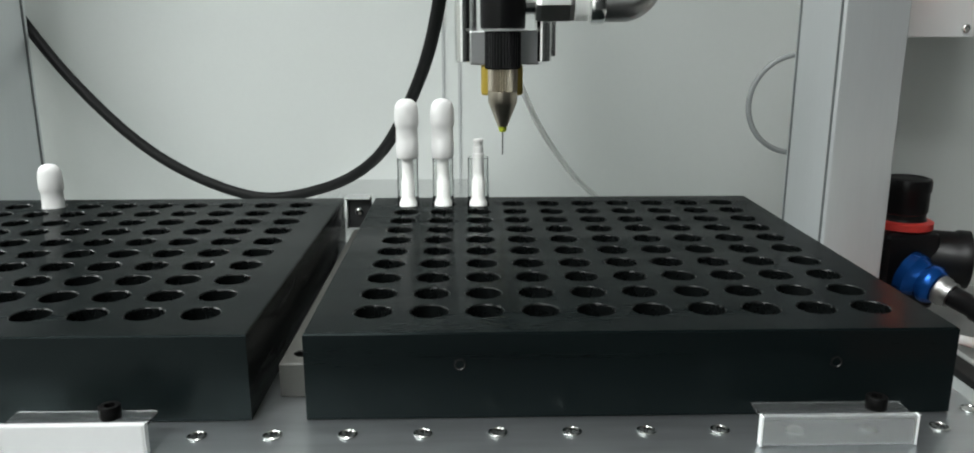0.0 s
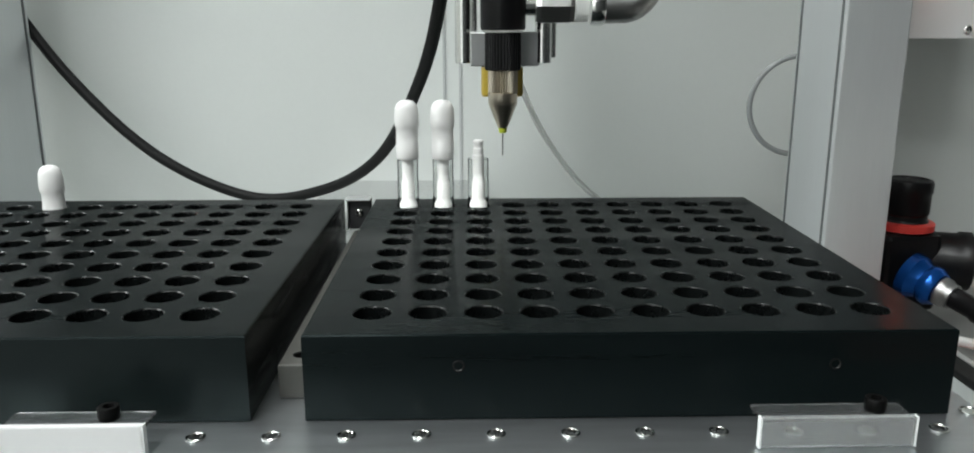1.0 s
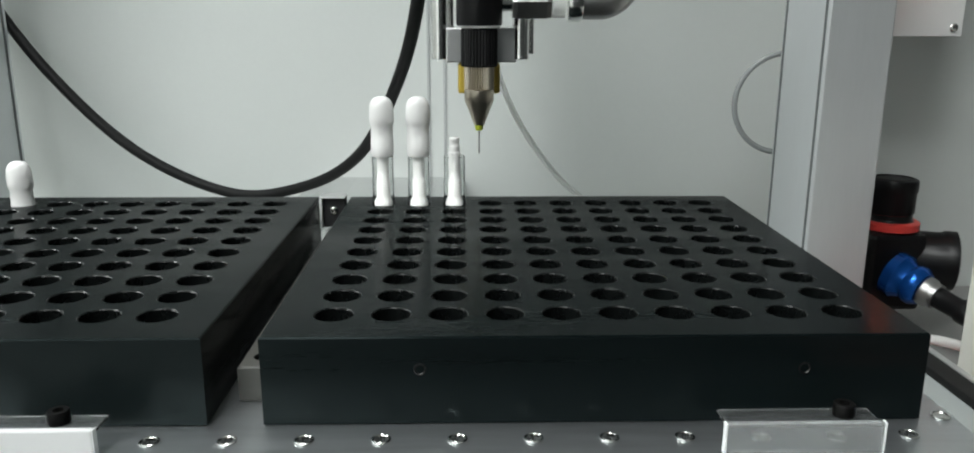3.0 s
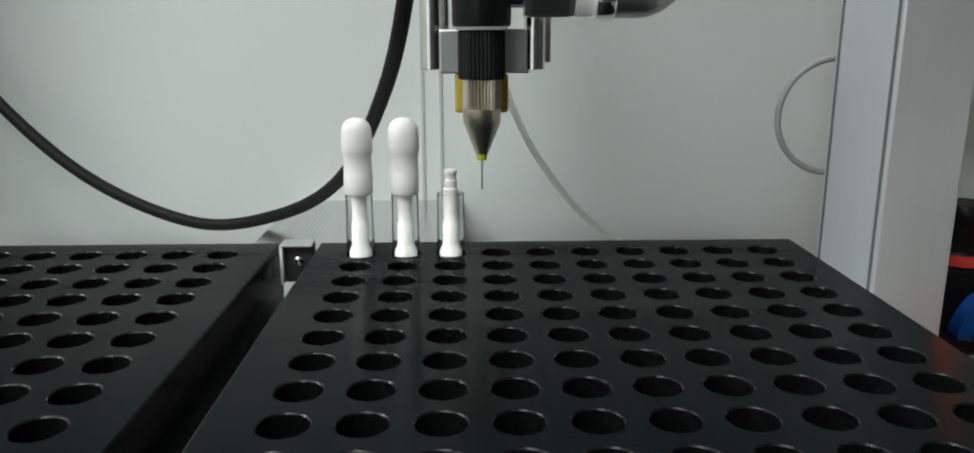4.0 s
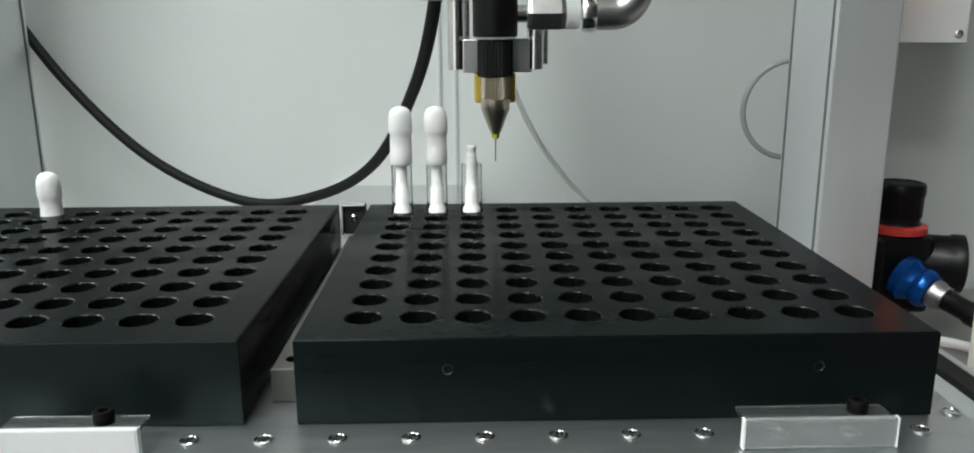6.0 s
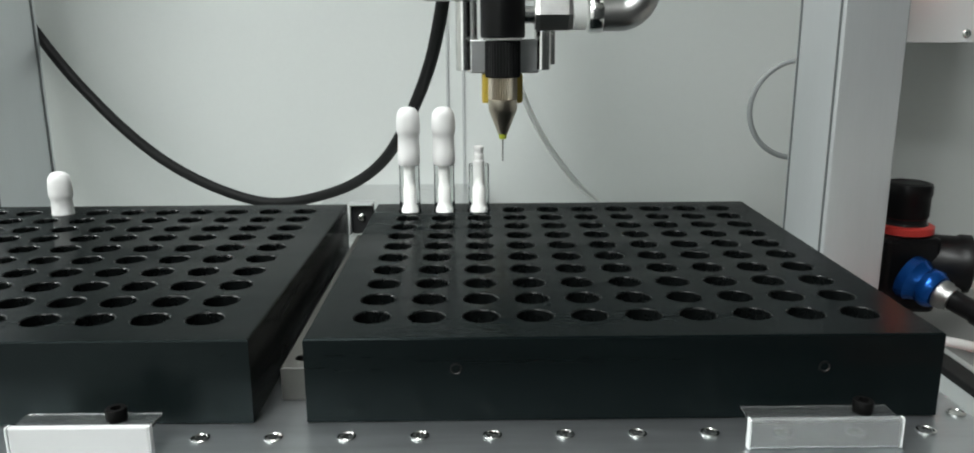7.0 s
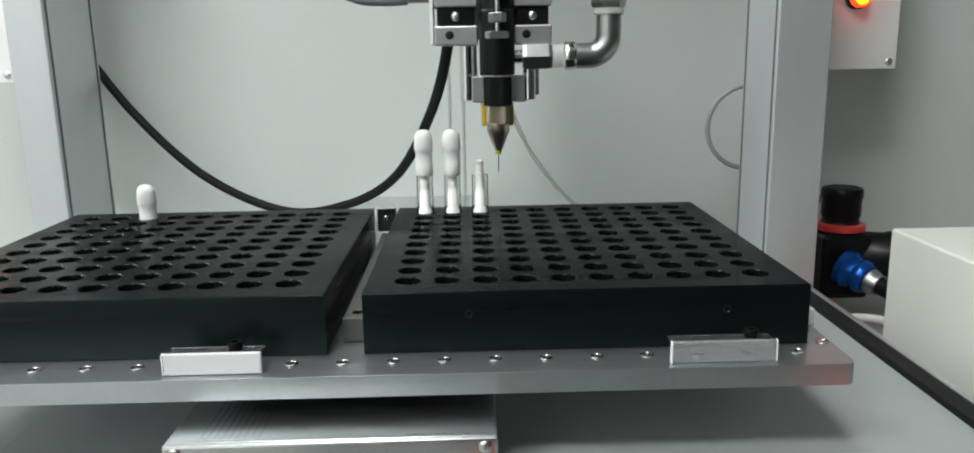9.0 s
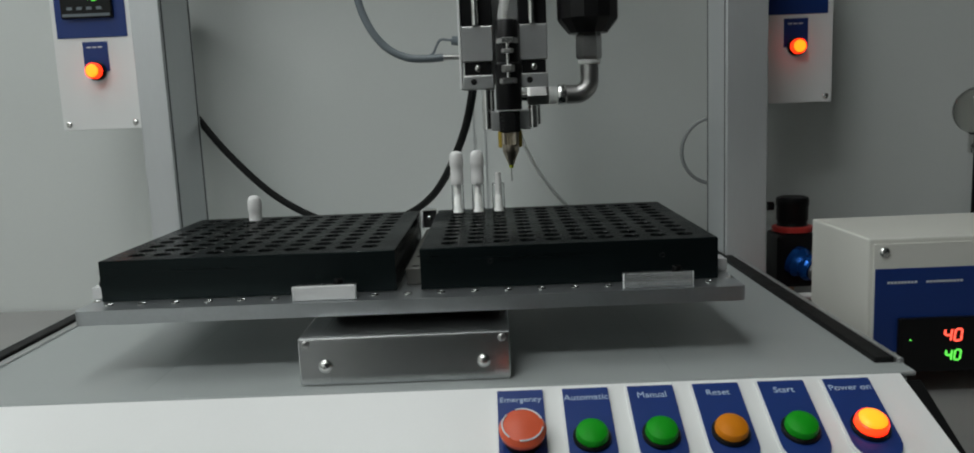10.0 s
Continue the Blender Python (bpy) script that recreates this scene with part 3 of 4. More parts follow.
def cartridge(x, y, capped, label):
    c = thing("glass_cartridge", label, "cartridge", (x, y, Z_TOP - 0.0185), "cartridges in the tray")
    t = 0.0185
    glass = lathe([(0.0055, t - 0.004), (0.0055, t + 0.0126), (0.0053, t + 0.0130), (0.0053, t + 0.0240), (0.0051, t + 0.0244), (0.0047, t + 0.0240), (0.0047, t - 0.004)], 32)
    smooth(part("glass_tube", glass, M_GLASS, c, "clear glass tube")).visible_shadow = False
    core = lathe([(0.0045, t - 0.006), (0.0046, t + 0.0006), (0.0044, t + 0.0014), (0.0036, t + 0.0030), (0.0034, t + 0.0042), (0.0034, t + 0.0120), (0.0031, t + 0.0126), (0.0029, t + 0.0130), (0.0029, t + 0.0180), (0.0030, t + 0.0184), (0.0030, t + 0.0245), (0, t + 0.0245)], 28)
    smooth(part("core", core, M_WHITE, c, "white ceramic centre post"))
    smooth(part("base", lathe([(0, 0), (0.0052, 0), (0.0052, t - 0.0062), (0, t - 0.0062)], 24), M_WHITE, c))
    if capped:
        mouthpiece(c, t + 0.0242)
    else:
        tip = lathe([(0.0030, t + 0.0246), (0.0030, t + 0.0262), (0.0026, t + 0.0266), (0.0026, t + 0.0296), (0.0023, t + 0.0300), (0.0023, t + 0.0318), (0.0026, t + 0.0322), (0.0026, t + 0.0334), (0.0022, t + 0.0338), (0, t + 0.0338)], 24)
        smooth(part("stem", tip, M_WHITE, c, "white stepped stem"))
    return c


def mouthpiece(parent, z):
    """A flat-waisted white mouthpiece: round foot, pinched waist, domed tip."""
    rows = [(0.0, 0.0050, 0.0050), (0.0003, 0.0054, 0.0054), (0.0012, 0.0056, 0.0056), (0.0062, 0.0057, 0.0056), (0.0082, 0.0056, 0.0047), (0.0110, 0.0055, 0.0043), (0.0152, 0.0054, 0.0042), (0.0160, 0.0057, 0.0045),
            (0.0170, 0.0060, 0.0048), (0.0185, 0.0061, 0.0049), (0.0225, 0.0060, 0.0049), (0.0258, 0.0057, 0.0046), (0.0279, 0.0048, 0.0038), (0.0292, 0.0034, 0.0026), (0.0298, 0.0016, 0.0012)]
    b = bmesh.new()
    n = 28
    rings = [[b.verts.new((rx * math.cos(2 * math.pi * k / n), ry * math.sin(2 * math.pi * k / n), z + h)) for k in range(n)] for h, rx, ry in rows]
    for p, q in zip(rings, rings[1:]):
        for k in range(n):
            b.faces.new((p[k], p[(k + 1) % n], q[(k + 1) % n], q[k]))
    b.faces.new(rings[0])
    b.faces.new(rings[-1])
    bmesh.ops.recalc_face_normals(b, faces=b.faces[:])
    return smooth(part("mouthpiece", b, M_CAP, parent, "white plastic mouthpiece"), 32)


cartridge(0.0, 9 * PITCH, True, "glass cartridge with a white mouthpiece fitted, standing in the tray")
cartridge(PITCH, 9 * PITCH, True, "glass cartridge with a white mouthpiece fitted, standing in the tray")
cartridge(2 * PITCH, 9 * PITCH, False, "open glass cartridge with a bare white stem, standing in the tray")
spare = thing("spare_mouthpiece", "loose white mouthpiece standing in a tray pocket", "mouthpiece", (-0.217 + 2 * PITCH, 9 * PITCH, Z_TOP - 0.0208))
mouthpiece(spare, 0.013)
smooth(part("skirt", lathe([(0, 0), (0.0050, 0), (0.0050, 0.0128), (0, 0.0128)], 24), M_CAP, spare))

# ---- gantry ----
gantry = thing("gantry", "anodised aluminium gantry with two slotted posts", "gantry", (0, 0, Z_DECK))


def post(x0, x1, y0, y1, z0=0.0):
    """A profile post; dark strips on its inner face paint the shade of its slots."""
    body = part("post", box(x0, x1, y0, y1, z0, 0.52, 0.0012), M_PROFILE, gantry, "slotted aluminium post")
    inner = x0 if x0 > 0 else x1
    s = -1 if x0 > 0 else 1
    for f in (0.06, 0.93):
        y = y0 + f * (y1 - y0)
        part("slot", box(min(inner, inner + s * 0.0006), max(inner, inner + s * 0.0006), y - 0.0012, y + 0.0012, 0.001, 0.519), M_SHADEGREY, body, "dark strip painted for a shaded slot")
    return body


post(0.2695, 0.3115, 0.275, 0.350, -0.073)
post(-0.343, -0.3116, 0.320, 0.411)
# unseen beam, made tall and dark so the tray tops reflect less wall
part("crossbeam", box(-0.343, 0.3115, 0.4115, 0.4640, 0.385, 0.535, 0.002), M_DARKBEAM, gantry, "unseen crossbeam, enlarged and darkened to dim the tray's reflection")
part("beam_bracket", box(0.2695, 0.3115, 0.3505, 0.4110, 0.41, 0.47, 0.002), M_ALU, gantry)
part("carriage_arm", box(0.02, 0.08, 0.215, 0.4110, 0.41, 0.47, 0.002), M_ALU, gantry)


# ---- control boxes on the gantry ----
def control_box(x0, x1, y, z0, label, digits):
    w, h = x1 - x0, 0.20
    c = thing("control_box", label, "control box", ((x0 + x1) / 2, y, z0), "control boxes on the posts")
    part("cover", box(-w / 2, w / 2, 0, 0.003, 0, h, 0.0006), M_PANEL, c, "off-white cover plate")
    # case coloured dark for the shaded gap beside the cover
    part("case", box(-w / 2 + 0.002, w / 2 - 0.002, 0.0032, 0.045, 0.002, h - 0.002, 0.001), M_SHADEGREY, c)
    for sz in (0.03, 0.15):
        part("wall_standoff", box(-0.012, 0.012, 0.0451, Y_WALL - y - 0.0002, sz, sz + 0.02, 0.0005), M_ALU, c)
    for sx in (-w / 2 + 0.007, w / 2 - 0.007):
        screw("screw", (sx, 0, 0.0065), (0, -1, 0), 0.0036, c)
    part("label_plate", box(-0.0125, 0.0145, -0.0008, -0.0001, 0.062, 0.0935, 0.0002), M_BLUE, c, "blue label plate")
    for k in range(3):
        part("caption_bar", box(-0.008 + 0.006 * k, -0.0035 + 0.006 * k, -0.0012, -0.0009, 0.0870, 0.0885), M_TEXT, c)
    lamp = smooth(part("lamp", lathe([(0.0100, 0.0002), (0.0100, 0.004), (0.0085, 0.0055), (0, 0.0055)], 32, aim((0.001, -0.001, 0.0625), (0, -1, 0))), M_BLACK, c))
    smooth(part("lens", lathe([(0.0083, 0.0057), (0.0083, 0.011), (0.0070, 0.0125), (0, 0.013)], 32, aim((0.001, -0.001, 0.0625), (0, -1, 0))), M_LIT, lamp, "glowing amber lens"))
    smooth(part("lamp_core", lathe([(0.0066, 0.0127), (0.0060, 0.0136), (0, 0.0140)], 32, aim((0.001, -0.001, 0.0625), (0, -1, 0))), M_LITCORE, lamp))
    part("display_frame", box(-w / 2 + 0.005, w / 2 - 0.006, -0.0010, -0.0001, 0.098, 0.185, 0.0003), M_BLUE, c, "blue display surround")
    disp = part("display", box(-w / 2 + 0.014, w / 2 - 0.018, -0.0060, -0.0012, 0.118, 0.170, 0.001), M_BLACK, c, "black temperature display")
    if digits:
        seven_segment("digits", "40", 0.0095, pose(0.004, -0.0063, 0.141, 90, 0, 0), M_LEDGREEN, disp, "green glowing digits")
    part("key_ledge", box(-w / 2 + 0.016, w / 2 - 0.020, -0.0066, -0.0061, 0.1195, 0.1225), M_GREYTUBE, disp)
    for k in range(4):
        part("key", box(-0.022 + 0.0105 * k, -0.0165 + 0.0105 * k, -0.0066, -0.0061, 0.1265, 0.1295), M_GREYTUBE, disp)
    return c


control_box(-0.434, -0.3475, 0.335, 0.1135, "off-white control box with blue display and glowing lamp", True)
control_box(0.3335, 0.4185, 0.380, 0.1105, "off-white control box with blue label and glowing lamp", False)

# ---- dispensing head ----
HX, HY = 0.0485, 0.163
head = thing("dispensing_head", "dispensing head with black valve, needle and aluminium slide", "dispensing head", (HX, HY, 0.055))


def H(z):
    return z - 0.055


valve = smooth(part("valve_body", lathe([(0, H(0.118)), (0.0108, H(0.118)), (0.0112, H(0.1195)), (0.0112, H(0.1570)), (0.0100, H(0.1585)), (0.0100, H(0.192)), (0.0085, H(0.1945)), (0, H(0.1945))], 36), M_BLACK, head, "black dispensing valve"))
smooth(part("seal_ring", lathe([(0.0098, H(0.1168)), (0.0098, H(0.1179)), (0, H(0.1179))], 32), M_TUBE, valve))
part("front_nut", hexnut((0, -0.0050, H(0.1400)), (0, -0.0050, H(0.1452)), 0.0094), M_STEEL, valve, "bright hexagonal nut")
part("front_nut", hexnut((0, -0.0050, H(0.1742)), (0, -0.0050, H(0.1790)), 0.0094), M_STEEL, valve, "bright hexagonal nut")
smooth(part("front_stem", rod((0, -0.0118, H(0.1452)), (0, -0.0118, H(0.1742)), 0.0014, 14), M_STEEL, valve))
part("stem_nut", hexnut((0, -0.0108, H(0.1500)), (0, -0.0108, H(0.1560)), 0.0056), M_NICKEL, valve)
part("stem_nut", hexnut((0, -0.0108, H(0.1660)), (0, -0.0108, H(0.1695)), 0.0052), M_NICKEL, valve)
knurl = part("lock_nut", lathe([(0, H(0.0985)), (0.0084, H(0.0985)), (0.0090, H(0.0992)), (0.0090, H(0.1160)), (0.0084, H(0.1167)), (0, H(0.1167))], 72, None, 36, 0.0004), M_BLACK, head, "black knurled lock nut")
part("ribbed_collar", lathe([(0, H(0.0875)), (0.0072, H(0.0875)), (0.0074, H(0.0880)), (0.0074, H(0.0984)), (0, H(0.0984))], 72, None, 36, 0.0006), M_BRASS, head, "ribbed plated collar")
smooth(part("nozzle", lathe([(0, H(0.0700)), (0.0026, H(0.0700)), (0.0030, H(0.0712)), (0.0068, H(0.0810)), (0.0073, H(0.0818)), (0.0073, H(0.0874)), (0, H(0.0874))], 36), M_BRASS, head, "conical plated nozzle"))
smooth(part("needle_hub", lathe([(0, H(0.0672)), (0.0016, H(0.0672)), (0.0020, H(0.0680)), (0.0022, H(0.0699)), (0, H(0.0699))], 20), M_LIME, head, "lime plastic needle hub"))
smooth(part("needle", rod((0, 0, H(0.0555)), (0, 0, H(0.0674)), 0.00042, 10, 0.0001), M_STEEL, head, "thin steel needle"))

# feed fitting to the reservoir
smooth(part("feed_nipple", rod((0.0108, 0, H(0.1290)), (0.0165, 0, H(0.1290)), 0.0042, 20), M_STEEL, head))
part("hex_fitting", hexnut((0.0160, 0, H(0.1290)), (0.0345, 0, H(0.1290)), 0.0088), M_NICKEL, head, "hexagonal steel fitting")
smooth(part("union_ring", lathe([(0.0070, 0), (0.0074, 0.0005), (0.0074, 0.0065), (0.0070, 0.007)], 28, aim((0.0348, 0, H(0.1290)), (1, 0, 0))), M_TUBE, head))
smooth(part("union_collar", lathe([(0, 0), (0.0085, 0), (0.0090, 0.0008), (0.0090, 0.0062), (0.0085, 0.007), (0, 0.007)], 32, aim((0.0425, 0, H(0.1290)), (1, 0, 0))), M_STEEL, head))
elbow = sweep([(0.0470, 0, H(0.1290)), (0.0580, 0, H(0.1290))] + [(0.0580 + 0.0125 * math.sin(radians(a)), 0, H(0.1415) - 0.0125 * math.cos(radians(a))) for a in range(15, 91, 15)] + [(0.0705, 0, H(0.1550))], 0.0080, 24, 3)
smooth(part("elbow", elbow, M_NICKEL, head, "cast stainless elbow"), 60)
smooth(part("elbow_collar", lathe([(0, 0), (0.0090, 0), (0.0096, 0.0008), (0.0096, 0.004), (0, 0.004)], 32, pose(0.0705, 0, H(0.1540))), M_TUBE, head))
part("hex_union", hexnut((0.0705, 0, H(0.1585)), (0.0705, 0, H(0.1800)), 0.0112), M_NICKEL, head, "hexagonal steel union")
res = smooth(part("reservoir", lathe([(0, H(0.1802)), (0.0170, H(0.1802)), (0.0250, H(0.1900)), (0.0262, H(0.1925)), (0.0262, H(0.2600)), (0.0240, H(0.2650)), (0, H(0.2650))], 14, pose(0.0700, 0, 0)), M_BLACK, head, "black faceted reservoir"), 20)
for k in range(2):
    part("mark_bar", box(0.062 + 0.0055 * k, 0.0655 + 0.0055 * k, -0.0268, -0.0262, H(0.2090), H(0.2130)), M_TEXT, res)

# slide, guide rods and gripper behind the valve
part("back_plate", box(-0.0360, 0.0350, 0.0240, 0.0300, H(0.1400), H(0.4200), 0.0008), M_ALU, head, "aluminium slide plate")
for x0, x1 in ((-0.0395, -0.0120), (0.0105, 0.0350)):
    blk = part("slide_block", box(x0, x1, 0.0010, 0.0238, H(0.1600), H(0.1905), 0.0010), M_ALU, head, "satin aluminium block")
    part("bracket_slot", box(x0 + 0.002, x1 - 0.002, 0.0030, 0.0238, H(0.1490), H(0.1598), 0.0005), M_BLACK, head)
    part("block_foot", box(x0, x1, 0.0005, 0.0238, H(0.1365), H(0.1488), 0.0010), M_ALU, head)
    cx = (x0 + x1) / 2
    # solid disc, its black standing for the shade in a hole
    smooth(part("foot_hole", lathe([(0.0027, -0.001), (0.0027, 0.0003), (0.0025, 0.0004), (0, 0.0003)], 20, aim((cx - 0.004, 0.0004, H(0.1430)), (0, -1, 0))), M_HOLE, head))
    screw("clamp_screw", (cx, 0.0028, H(0.1545)), (0, -1, 0), 0.0030, head)
    part("cylinder", box(x0, x1, 0.0040, 0.0236, H(0.1908), H(0.3300), 0.001), M_BLACK, head, "black pneumatic cylinder")
    smooth(part("upper_rod", rod((cx - 0.001, -0.0010, H(0.1906)), (cx - 0.001, -0.0010, H(0.3300)), 0.0030, 20), M_STEEL, head, "polished guide rod"))
part("edge_strip", box(-0.0420, -0.0397, 0.0000, 0.0240, H(0.1370), H(0.3300), 0.0005), M_PANEL, head)
for cx in (-0.0195, 0.0210):
    smooth(part("guide_rod", rod((cx, 0.012, H(0.1015)), (cx, 0.012, H(0.1364)), 0.0043, 24), M_STEEL, head, "polished guide rod"))
    smooth(part("thin_rod", rod((cx + 0.0055, 0.016, H(0.1040)), (cx + 0.0055, 0.016, H(0.1364)), 0.0015, 14), M_STEEL, head))
grip = part("gripper_plate", box(-0.0165, 0.0190, 0.0090, 0.0240, H(0.1000), H(0.1170), 0.0008), M_ALU, head, "grey gripper plate")
part("gripper_pad", box(-0.0105, 0.0108, 0.0100, 0.0260, H(0.0845), H(0.0998), 0.0012), M_PU, grip, "yellow polyurethane gripper pad")
smooth(part("air_tube_stub", sweep([(-0.003, -0.002, H(0.194)), (-0.003, -0.002, H(0.200)), (-0.0005, 0.0, H(0.212)), (0.003, 0.002, H(0.235))], 0.0042, 16, 6), M_TUBE, head, "white ribbed air tube"))
smooth(part("side_port", rod((-0.0420, 0.008, H(0.1655)), (-0.0560, 0.008, H(0.1655)), 0.0023, 16), M_NICKEL, head))
smooth(part("side_fitting", rod((-0.0420, 0.010, H(0.1790)), (-0.0480, 0.010, H(0.1800)), 0.0040, 16), M_GREYTUBE, head))

# ---- hoses and cables ----
hose = tagged(smooth(part("air_hose", sweep([(-0.0075, 0.171, 0.1655), (-0.022, 0.171, 0.1650), (-0.040, 0.173, 0.1670), (-0.058, 0.176, 0.1770), (-0.073, 0.180, 0.197), (-0.082, 0.184, 0.225), (-0.085, 0.19, 0.27), (-0.075, 0.20, 0.32)], 0.0034, 14), M_GREYTUBE)), "grey air hose curving up from the head", "hose")
tagged(smooth(part("sensor_lead", sweep([(0.0005, 0.173, 0.180), (-0.009, 0.174, 0.181), (-0.013, 0.174, 0.176), (-0.017, 0.174, 0.169), (-0.026, 0.173, 0.1665)], 0.0011, 8), M_GREYTUBE)), "thin grey sensor lead beside the hose", "cable")
tagged(smooth(part("drag_cable", sweep([(-0.384, 0.436, 0.215), (-0.346, 0.428, 0.160), (-0.285, 0.410, 0.082), (-0.219, 0.402, 0.020), (-0.146, 0.398, -0.013), (-0.085, 0.386, -0.0055), (-0.036, 0.345, 0.026),
                                         (-0.002, 0.285, 0.082), (0.015, 0.245, 0.135), (0.022, 0.235, 0.20), (0.03, 0.23, 0.30)], 0.0041, 16, 14), M_RUBBER)), "thick black cable hanging in a loop behind the trays", "cable")
tagged(smooth(part("air_tube", sweep([(0.055, 0.215, 0.16), (0.056, 0.225, 0.125), (0.059, 0.245, 0.098), (0.071, 0.255, 0.067), (0.089, 0.275, 0.038), (0.112, 0.295, 0.011), (0.140, 0.31, -0.010), (0.175, 0.32, -0.030), (0.200, 0.33, -0.0425)], 0.0018, 12), M_TUBE)), "thin white air tube hanging from the head", "tube")
loop = [(0.287 + 0.038 * math.cos(radians(a)), 0.378 + 0.006 * a / 360, 0.060 + 0.038 * math.sin(radians(a))) for a in range(-60, 331, 15)]
tagged(smooth(part("coiled_tube", sweep(loop + [(0.331, 0.386, 0.020), (0.333, 0.386, -0.040)], 0.0021, 12), M_LOOPTUBE)), "grey translucent tube coiled in one loop behind the post", "tube")
tagged(smooth(part("thin_wire", sweep([(0.3395, 0.378, 0.116), (0.338, 0.376, 0.09), (0.341, 0.374, 0.05), (0.339, 0.372, 0.0), (0.336, 0.372, -0.04)], 0.0013, 8), M_TUBE)), "thin white wire beside the post", "wire")

# ---- air regulator at the post ----
RX, RY = 0.367, 0.355
reg = thing("air_regulator", "black air regulator with red ring and blue fitting", "regulator", (RX, RY, -0.075))


def R(z):
    return z + 0.075


smooth(part("knob", lathe([(0.0160, R(-0.0205)), (0.0170, R(-0.0190)), (0.0170, R(-0.0040)), (0.0178, R(-0.0025)), (0.0178, R(0.0040)), (0.0170, R(0.0060)), (0.0140, R(0.0068)), (0.0135, R(0.0058)), (0, R(0.0058))], 60, None, 30, 0.0004), M_BLACK, reg, "black adjusting knob"))
smooth(part("neck", lathe([(0.0175, R(-0.0260)), (0.0160, R(-0.0240)), (0.0160, R(-0.0206))], 36), M_BLACK, reg))
smooth(part("lock_ring", lathe([(0.0200, R(-0.0325)), (0.0218, R(-0.0318)), (0.0218, R(-0.0268)), (0.0200, R(-0.0258)), (0.0170, R(-0.0256))], 40), M_RED, reg, "red lock ring"))
part("body", box(-0.0225, 0.0205, -0.0215, 0.0215, R(-0.0930), R(-0.0328), 0.004), M_BLACK, reg)
gauge = smooth(part("gauge", lathe([(0, 0), (0.0180, 0), (0.0205, 0.002), (0.0212, 0.010), (0.0212, 0.0300), (0.0226, 0.0320), (0.0226, 0.0400), (0.0200, 0.0412), (0.0195, 0.0390), (0, 0.0390)], 44, aim((0.010, 0.002, R(-0.0560)), (0.93, -0.36, 0))), M_BLACK, reg, "round black gauge"))
d = Vector((0.50, -0.80, -0.26)).normalized()
p = Vector((-0.004, -0.0205, R(-0.0620)))
smooth(part("coupling", lathe([(0.0150, 0), (0.0172, 0.001), (0.0172, 0.008), (0.0150, 0.011), (0.0135, 0.015), (0.0150, 0.018), (0.0150, 0.022), (0.0125, 0.026), (0, 0.026)], 40, aim(p, d)), M_ANOBLUE, reg, "blue anodised coupling"))
smooth(part("ferrule", lathe([(0.0100, 0), (0.0110, 0.001), (0.0110, 0.005), (0.0096, 0.007), (0.0096, 0.011), (0, 0.011)], 30, aim(p + d * 0.0262, d)), M_NICKEL, reg, "bright metal ferrule"))
smooth(part("hose_barb", lathe([(0.0078, 0), (0.0078, 0.016), (0.0090, 0.018), (0.0090, 0.030), (0.0068, 0.034), (0, 0.034)], 26, aim(p + d * 0.0374, d)), M_BLACK, reg, "black hose end"))
smooth(part("side_knob", rod((-0.0215, 0.0, R(-0.0030)), (-0.0285, 0.0, R(-0.0030)), 0.0050, 20), M_BLACK, reg))
part("wall_bracket", box(-0.0115, 0.0115, 0.0217, Y_WALL - RY - 0.002, R(-0.0560), R(-0.0420), 0.001), M_ALU, reg, "aluminium mounting bracket")
smooth(part("drain", rod((-0.002, 0, R(-0.108)), (-0.002, 0, R(-0.0932)), 0.0050, 20), M_COPPER, reg, "copper drain plug"))
E2 = Vector((RX, RY, -0.075)) + p + d * 0.0762
smooth(part("end_ring", lathe([(0.0070, 0), (0.0078, 0.0005), (0.0078, 0.0040), (0.0070, 0.0045), (0, 0.0045)], 26, aim(p + d * 0.0716, d)), M_PURPLE, reg, "violet ring at the hose end"))
tagged(smooth(part("hose_loop", sweep([tuple(E2), (E2.x + 0.010, E2.y - 0.018, E2.z - 0.006), (E2.x + 0.012, E2.y - 0.026, E2.z - 0.022), (E2.x + 0.006, E2.y - 0.028, E2.z - 0.034)], 0.0032, 12), M_TUBE)), "short milky hose bent down from the regulator", "hose")
tagged(smooth(part("bench_tube", sweep([(0.320, 0.30, -0.112), (0.335, 0.26, -0.085), (0.362, 0.236, -0.082), (0.395, 0.222, -0.096), (0.43, 0.20, -0.106), (0.50, 0.19, -0.112)], 0.0034, 12), M_TUBE)), "milky tube lying on the bench", "tube")
redbox = thing("red_case", "red plastic case lying on the bench", "case", (0.372, 0.185, Z_BENCH))
part("shell", box(-0.052, 0.060, -0.060, 0.055, 0.0, 0.012, 0.003), M_REDBOX, redbox)
part("lid", box(-0.050, 0.058, -0.058, 0.053, 0.0122, 0.019, 0.002), M_REDBOX, redbox)

# ---- temperature controller on the bench ----
ctl = thing("temperature_controller", "cream metal temperature controller with blue front and glowing digits", "controller", (0.400, 0.066, Z_BENCH))


def C(z):
    return z - Z_BENCH


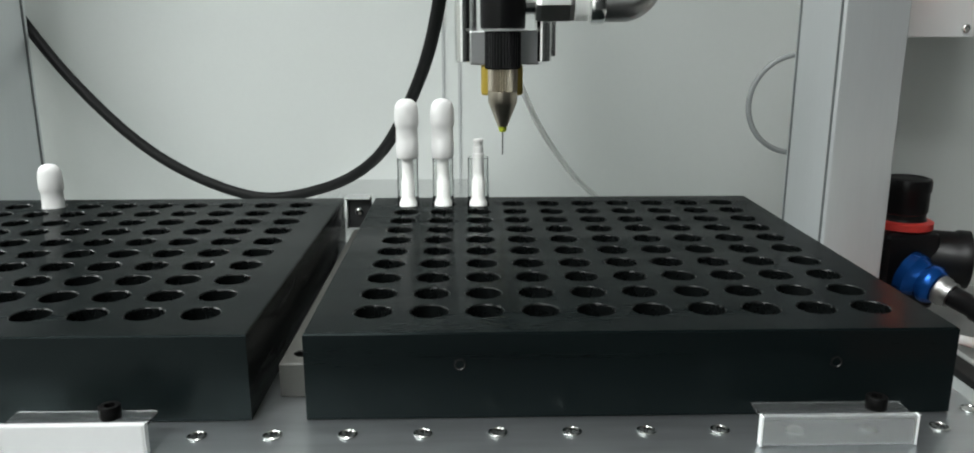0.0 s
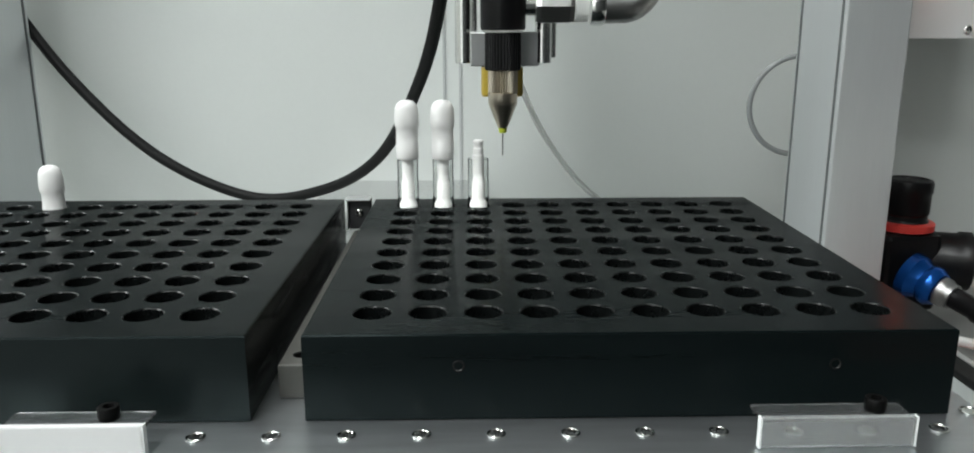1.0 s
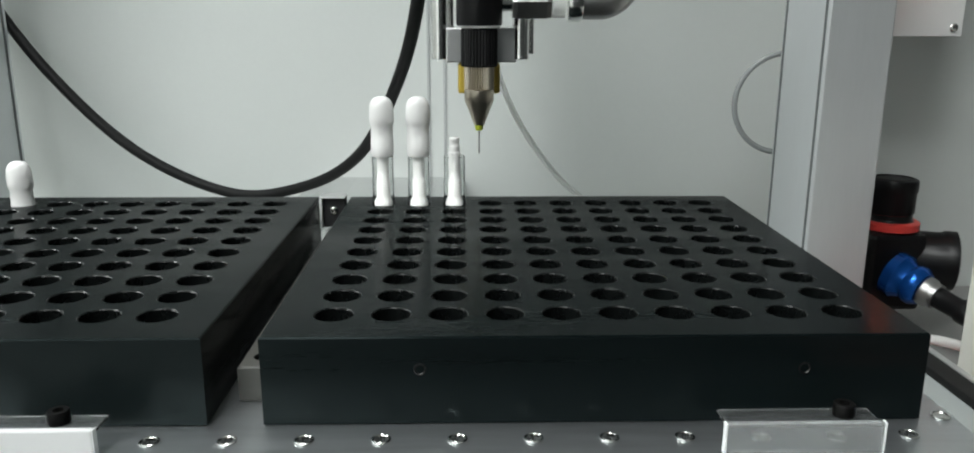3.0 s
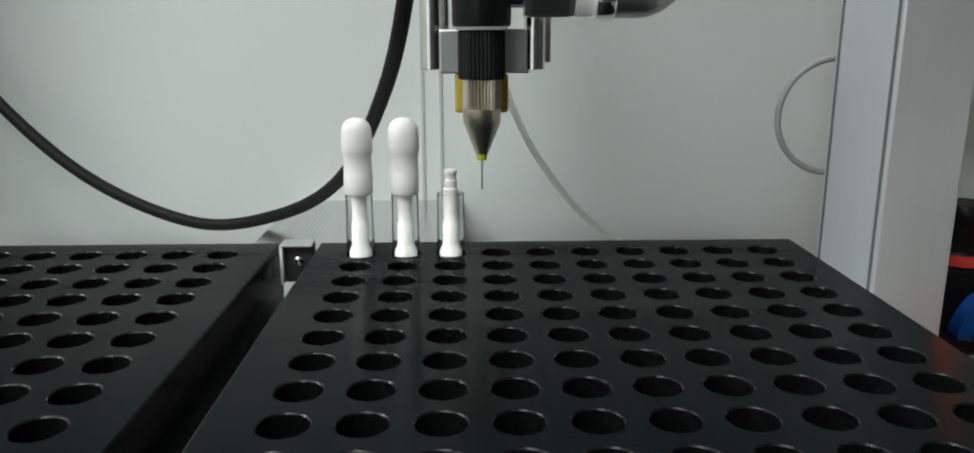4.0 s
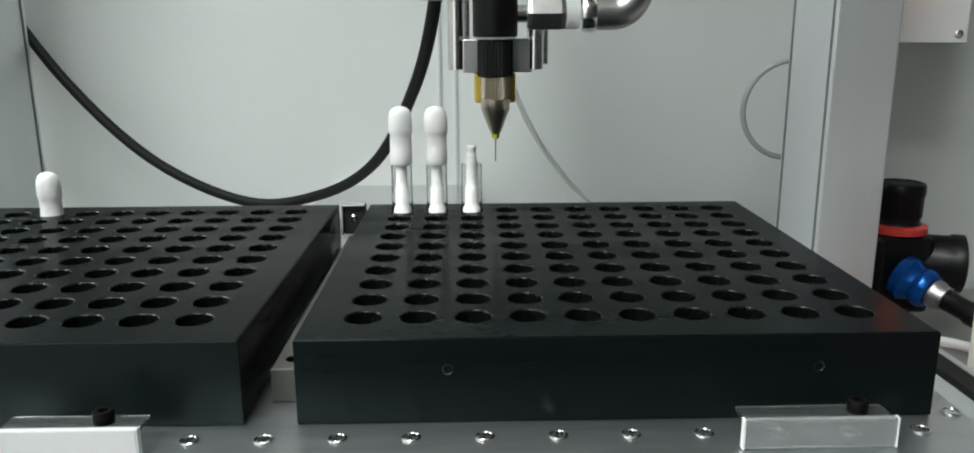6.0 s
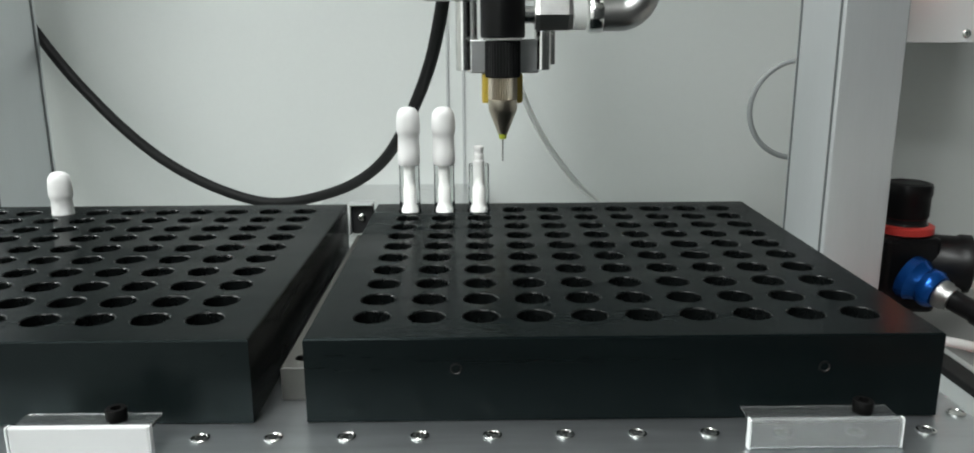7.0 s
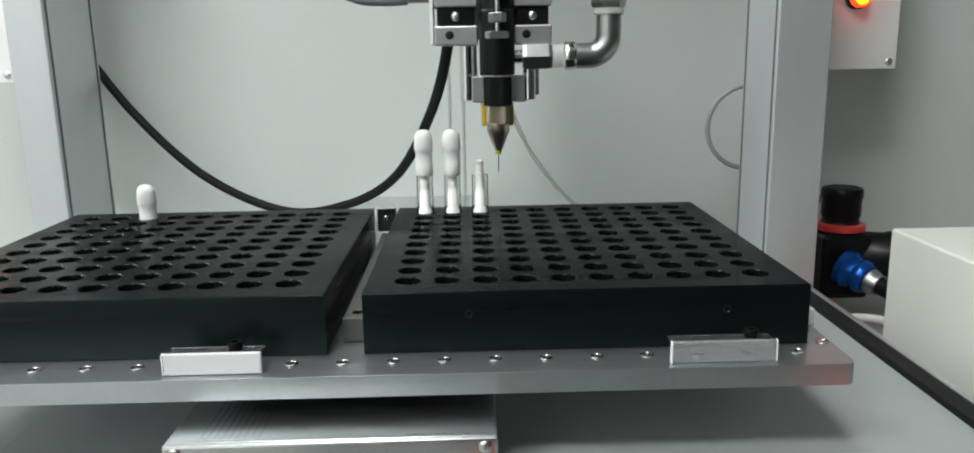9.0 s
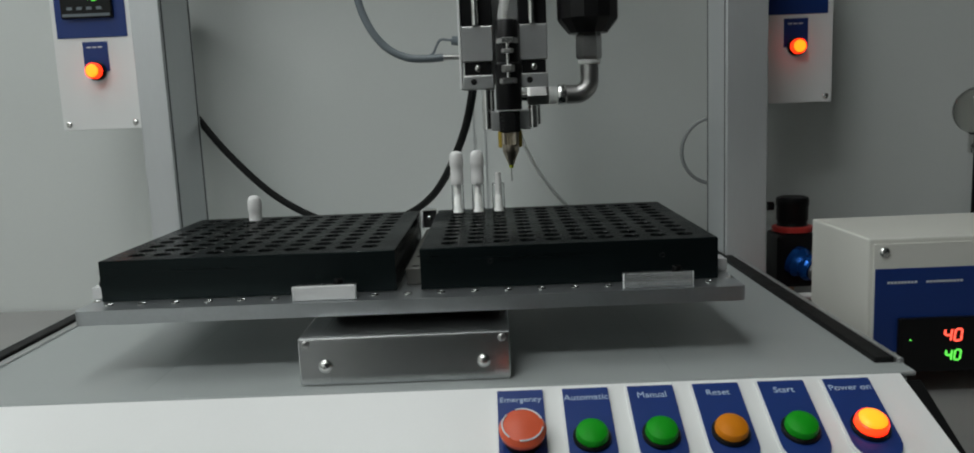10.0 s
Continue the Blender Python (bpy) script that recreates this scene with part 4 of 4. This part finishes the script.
cw = 0.080
part("case", box(-cw, cw, 0.0, 0.112, C(-0.098), C(0.0085), 0.0015), M_CREAM, ctl)
part("front", box(-cw + 0.0035, cw - 0.0035, -0.0016, -0.0002, C(-0.094), C(0.0045), 0.0005), M_CREAM, ctl, "cream front plate")
for sx in (-cw + 0.0115, cw - 0.0115):
    for sz in (0.0, -0.088):
        screw("screw", (sx, -0.0016, C(sz - 0.002)), (0, -1, 0), 0.0042, ctl)
part("face_label", box(-cw + 0.0045, cw - 0.0045, -0.0024, -0.0017, C(-0.082), C(-0.0150), 0.0003), M_BLUE, ctl, "deep blue face label")
for k, (a, b2) in enumerate(((-0.066, -0.042), (-0.036, -0.006))):
    for i in range(int((b2 - a) / 0.0026)):
        part("print_bar", box(a + i * 0.0026, a + i * 0.0026 + 0.0019, -0.0027, -0.0025, C(-0.0270), C(-0.0252)), M_TEXT, ctl)
disp = part("display", box(-0.058, 0.040, -0.0075, -0.0025, C(-0.0975), C(-0.0540), 0.0015), M_BLACK, ctl, "black digital display")
seven_segment("red_digits", "40", 0.0092, pose(-0.0165, -0.0078, C(-0.0680), 90, 0, 0), M_LEDRED, disp, "red glowing digits")
seven_segment("green_digits", "40", 0.0080, pose(-0.0160, -0.0078, C(-0.0840), 90, 0, 0), M_LEDGREEN, disp, "green glowing digits")
part("indicator", box(-0.0500, -0.0488, -0.0079, -0.0076, C(-0.0715), C(-0.0703)), M_LEDGREEN, disp)
for sx in (-0.06, 0.06):
    for sy in (0.015, 0.095):
        part("foot", lathe([(0, 0), (0.008, 0), (0.009, 0.002), (0.009, C(-0.0981)), (0, C(-0.0981))], 20, pose(sx, sy, 0)), M_RUBBER, ctl)

# ---- glass vessel behind the controller ----
flask = thing("glass_vessel", "round clear glass vessel with a metal neck", "vessel", (0.557, 0.33, Z_BENCH))
part("foot", lathe([(0, 0), (0.03, 0), (0.03, 0.006), (0.006, 0.008), (0, 0.008)], 28), M_BLACK, flask)
smooth(part("stand", rod((0, 0, 0.0082), (0, 0, 0.1680), 0.0040, 18), M_BLACK, flask))
smooth(part("neck", lathe([(0, 0.1682), (0.010, 0.1682), (0.0105, 0.172), (0.009, 0.173), (0.0105, 0.177), (0.009, 0.179), (0.009, 0.1875), (0, 0.1875)], 28), M_STEEL, flask, "threaded metal neck"))
smooth(part("bulb", lathe([(0.009, 0.1878)] + [(0.026 * math.sin(radians(a)), 0.213 - 0.026 * math.cos(radians(a))) for a in range(22, 180, 10)] + [(0, 0.239)], 36), M_BULB, flask, "clear glass bulb"))
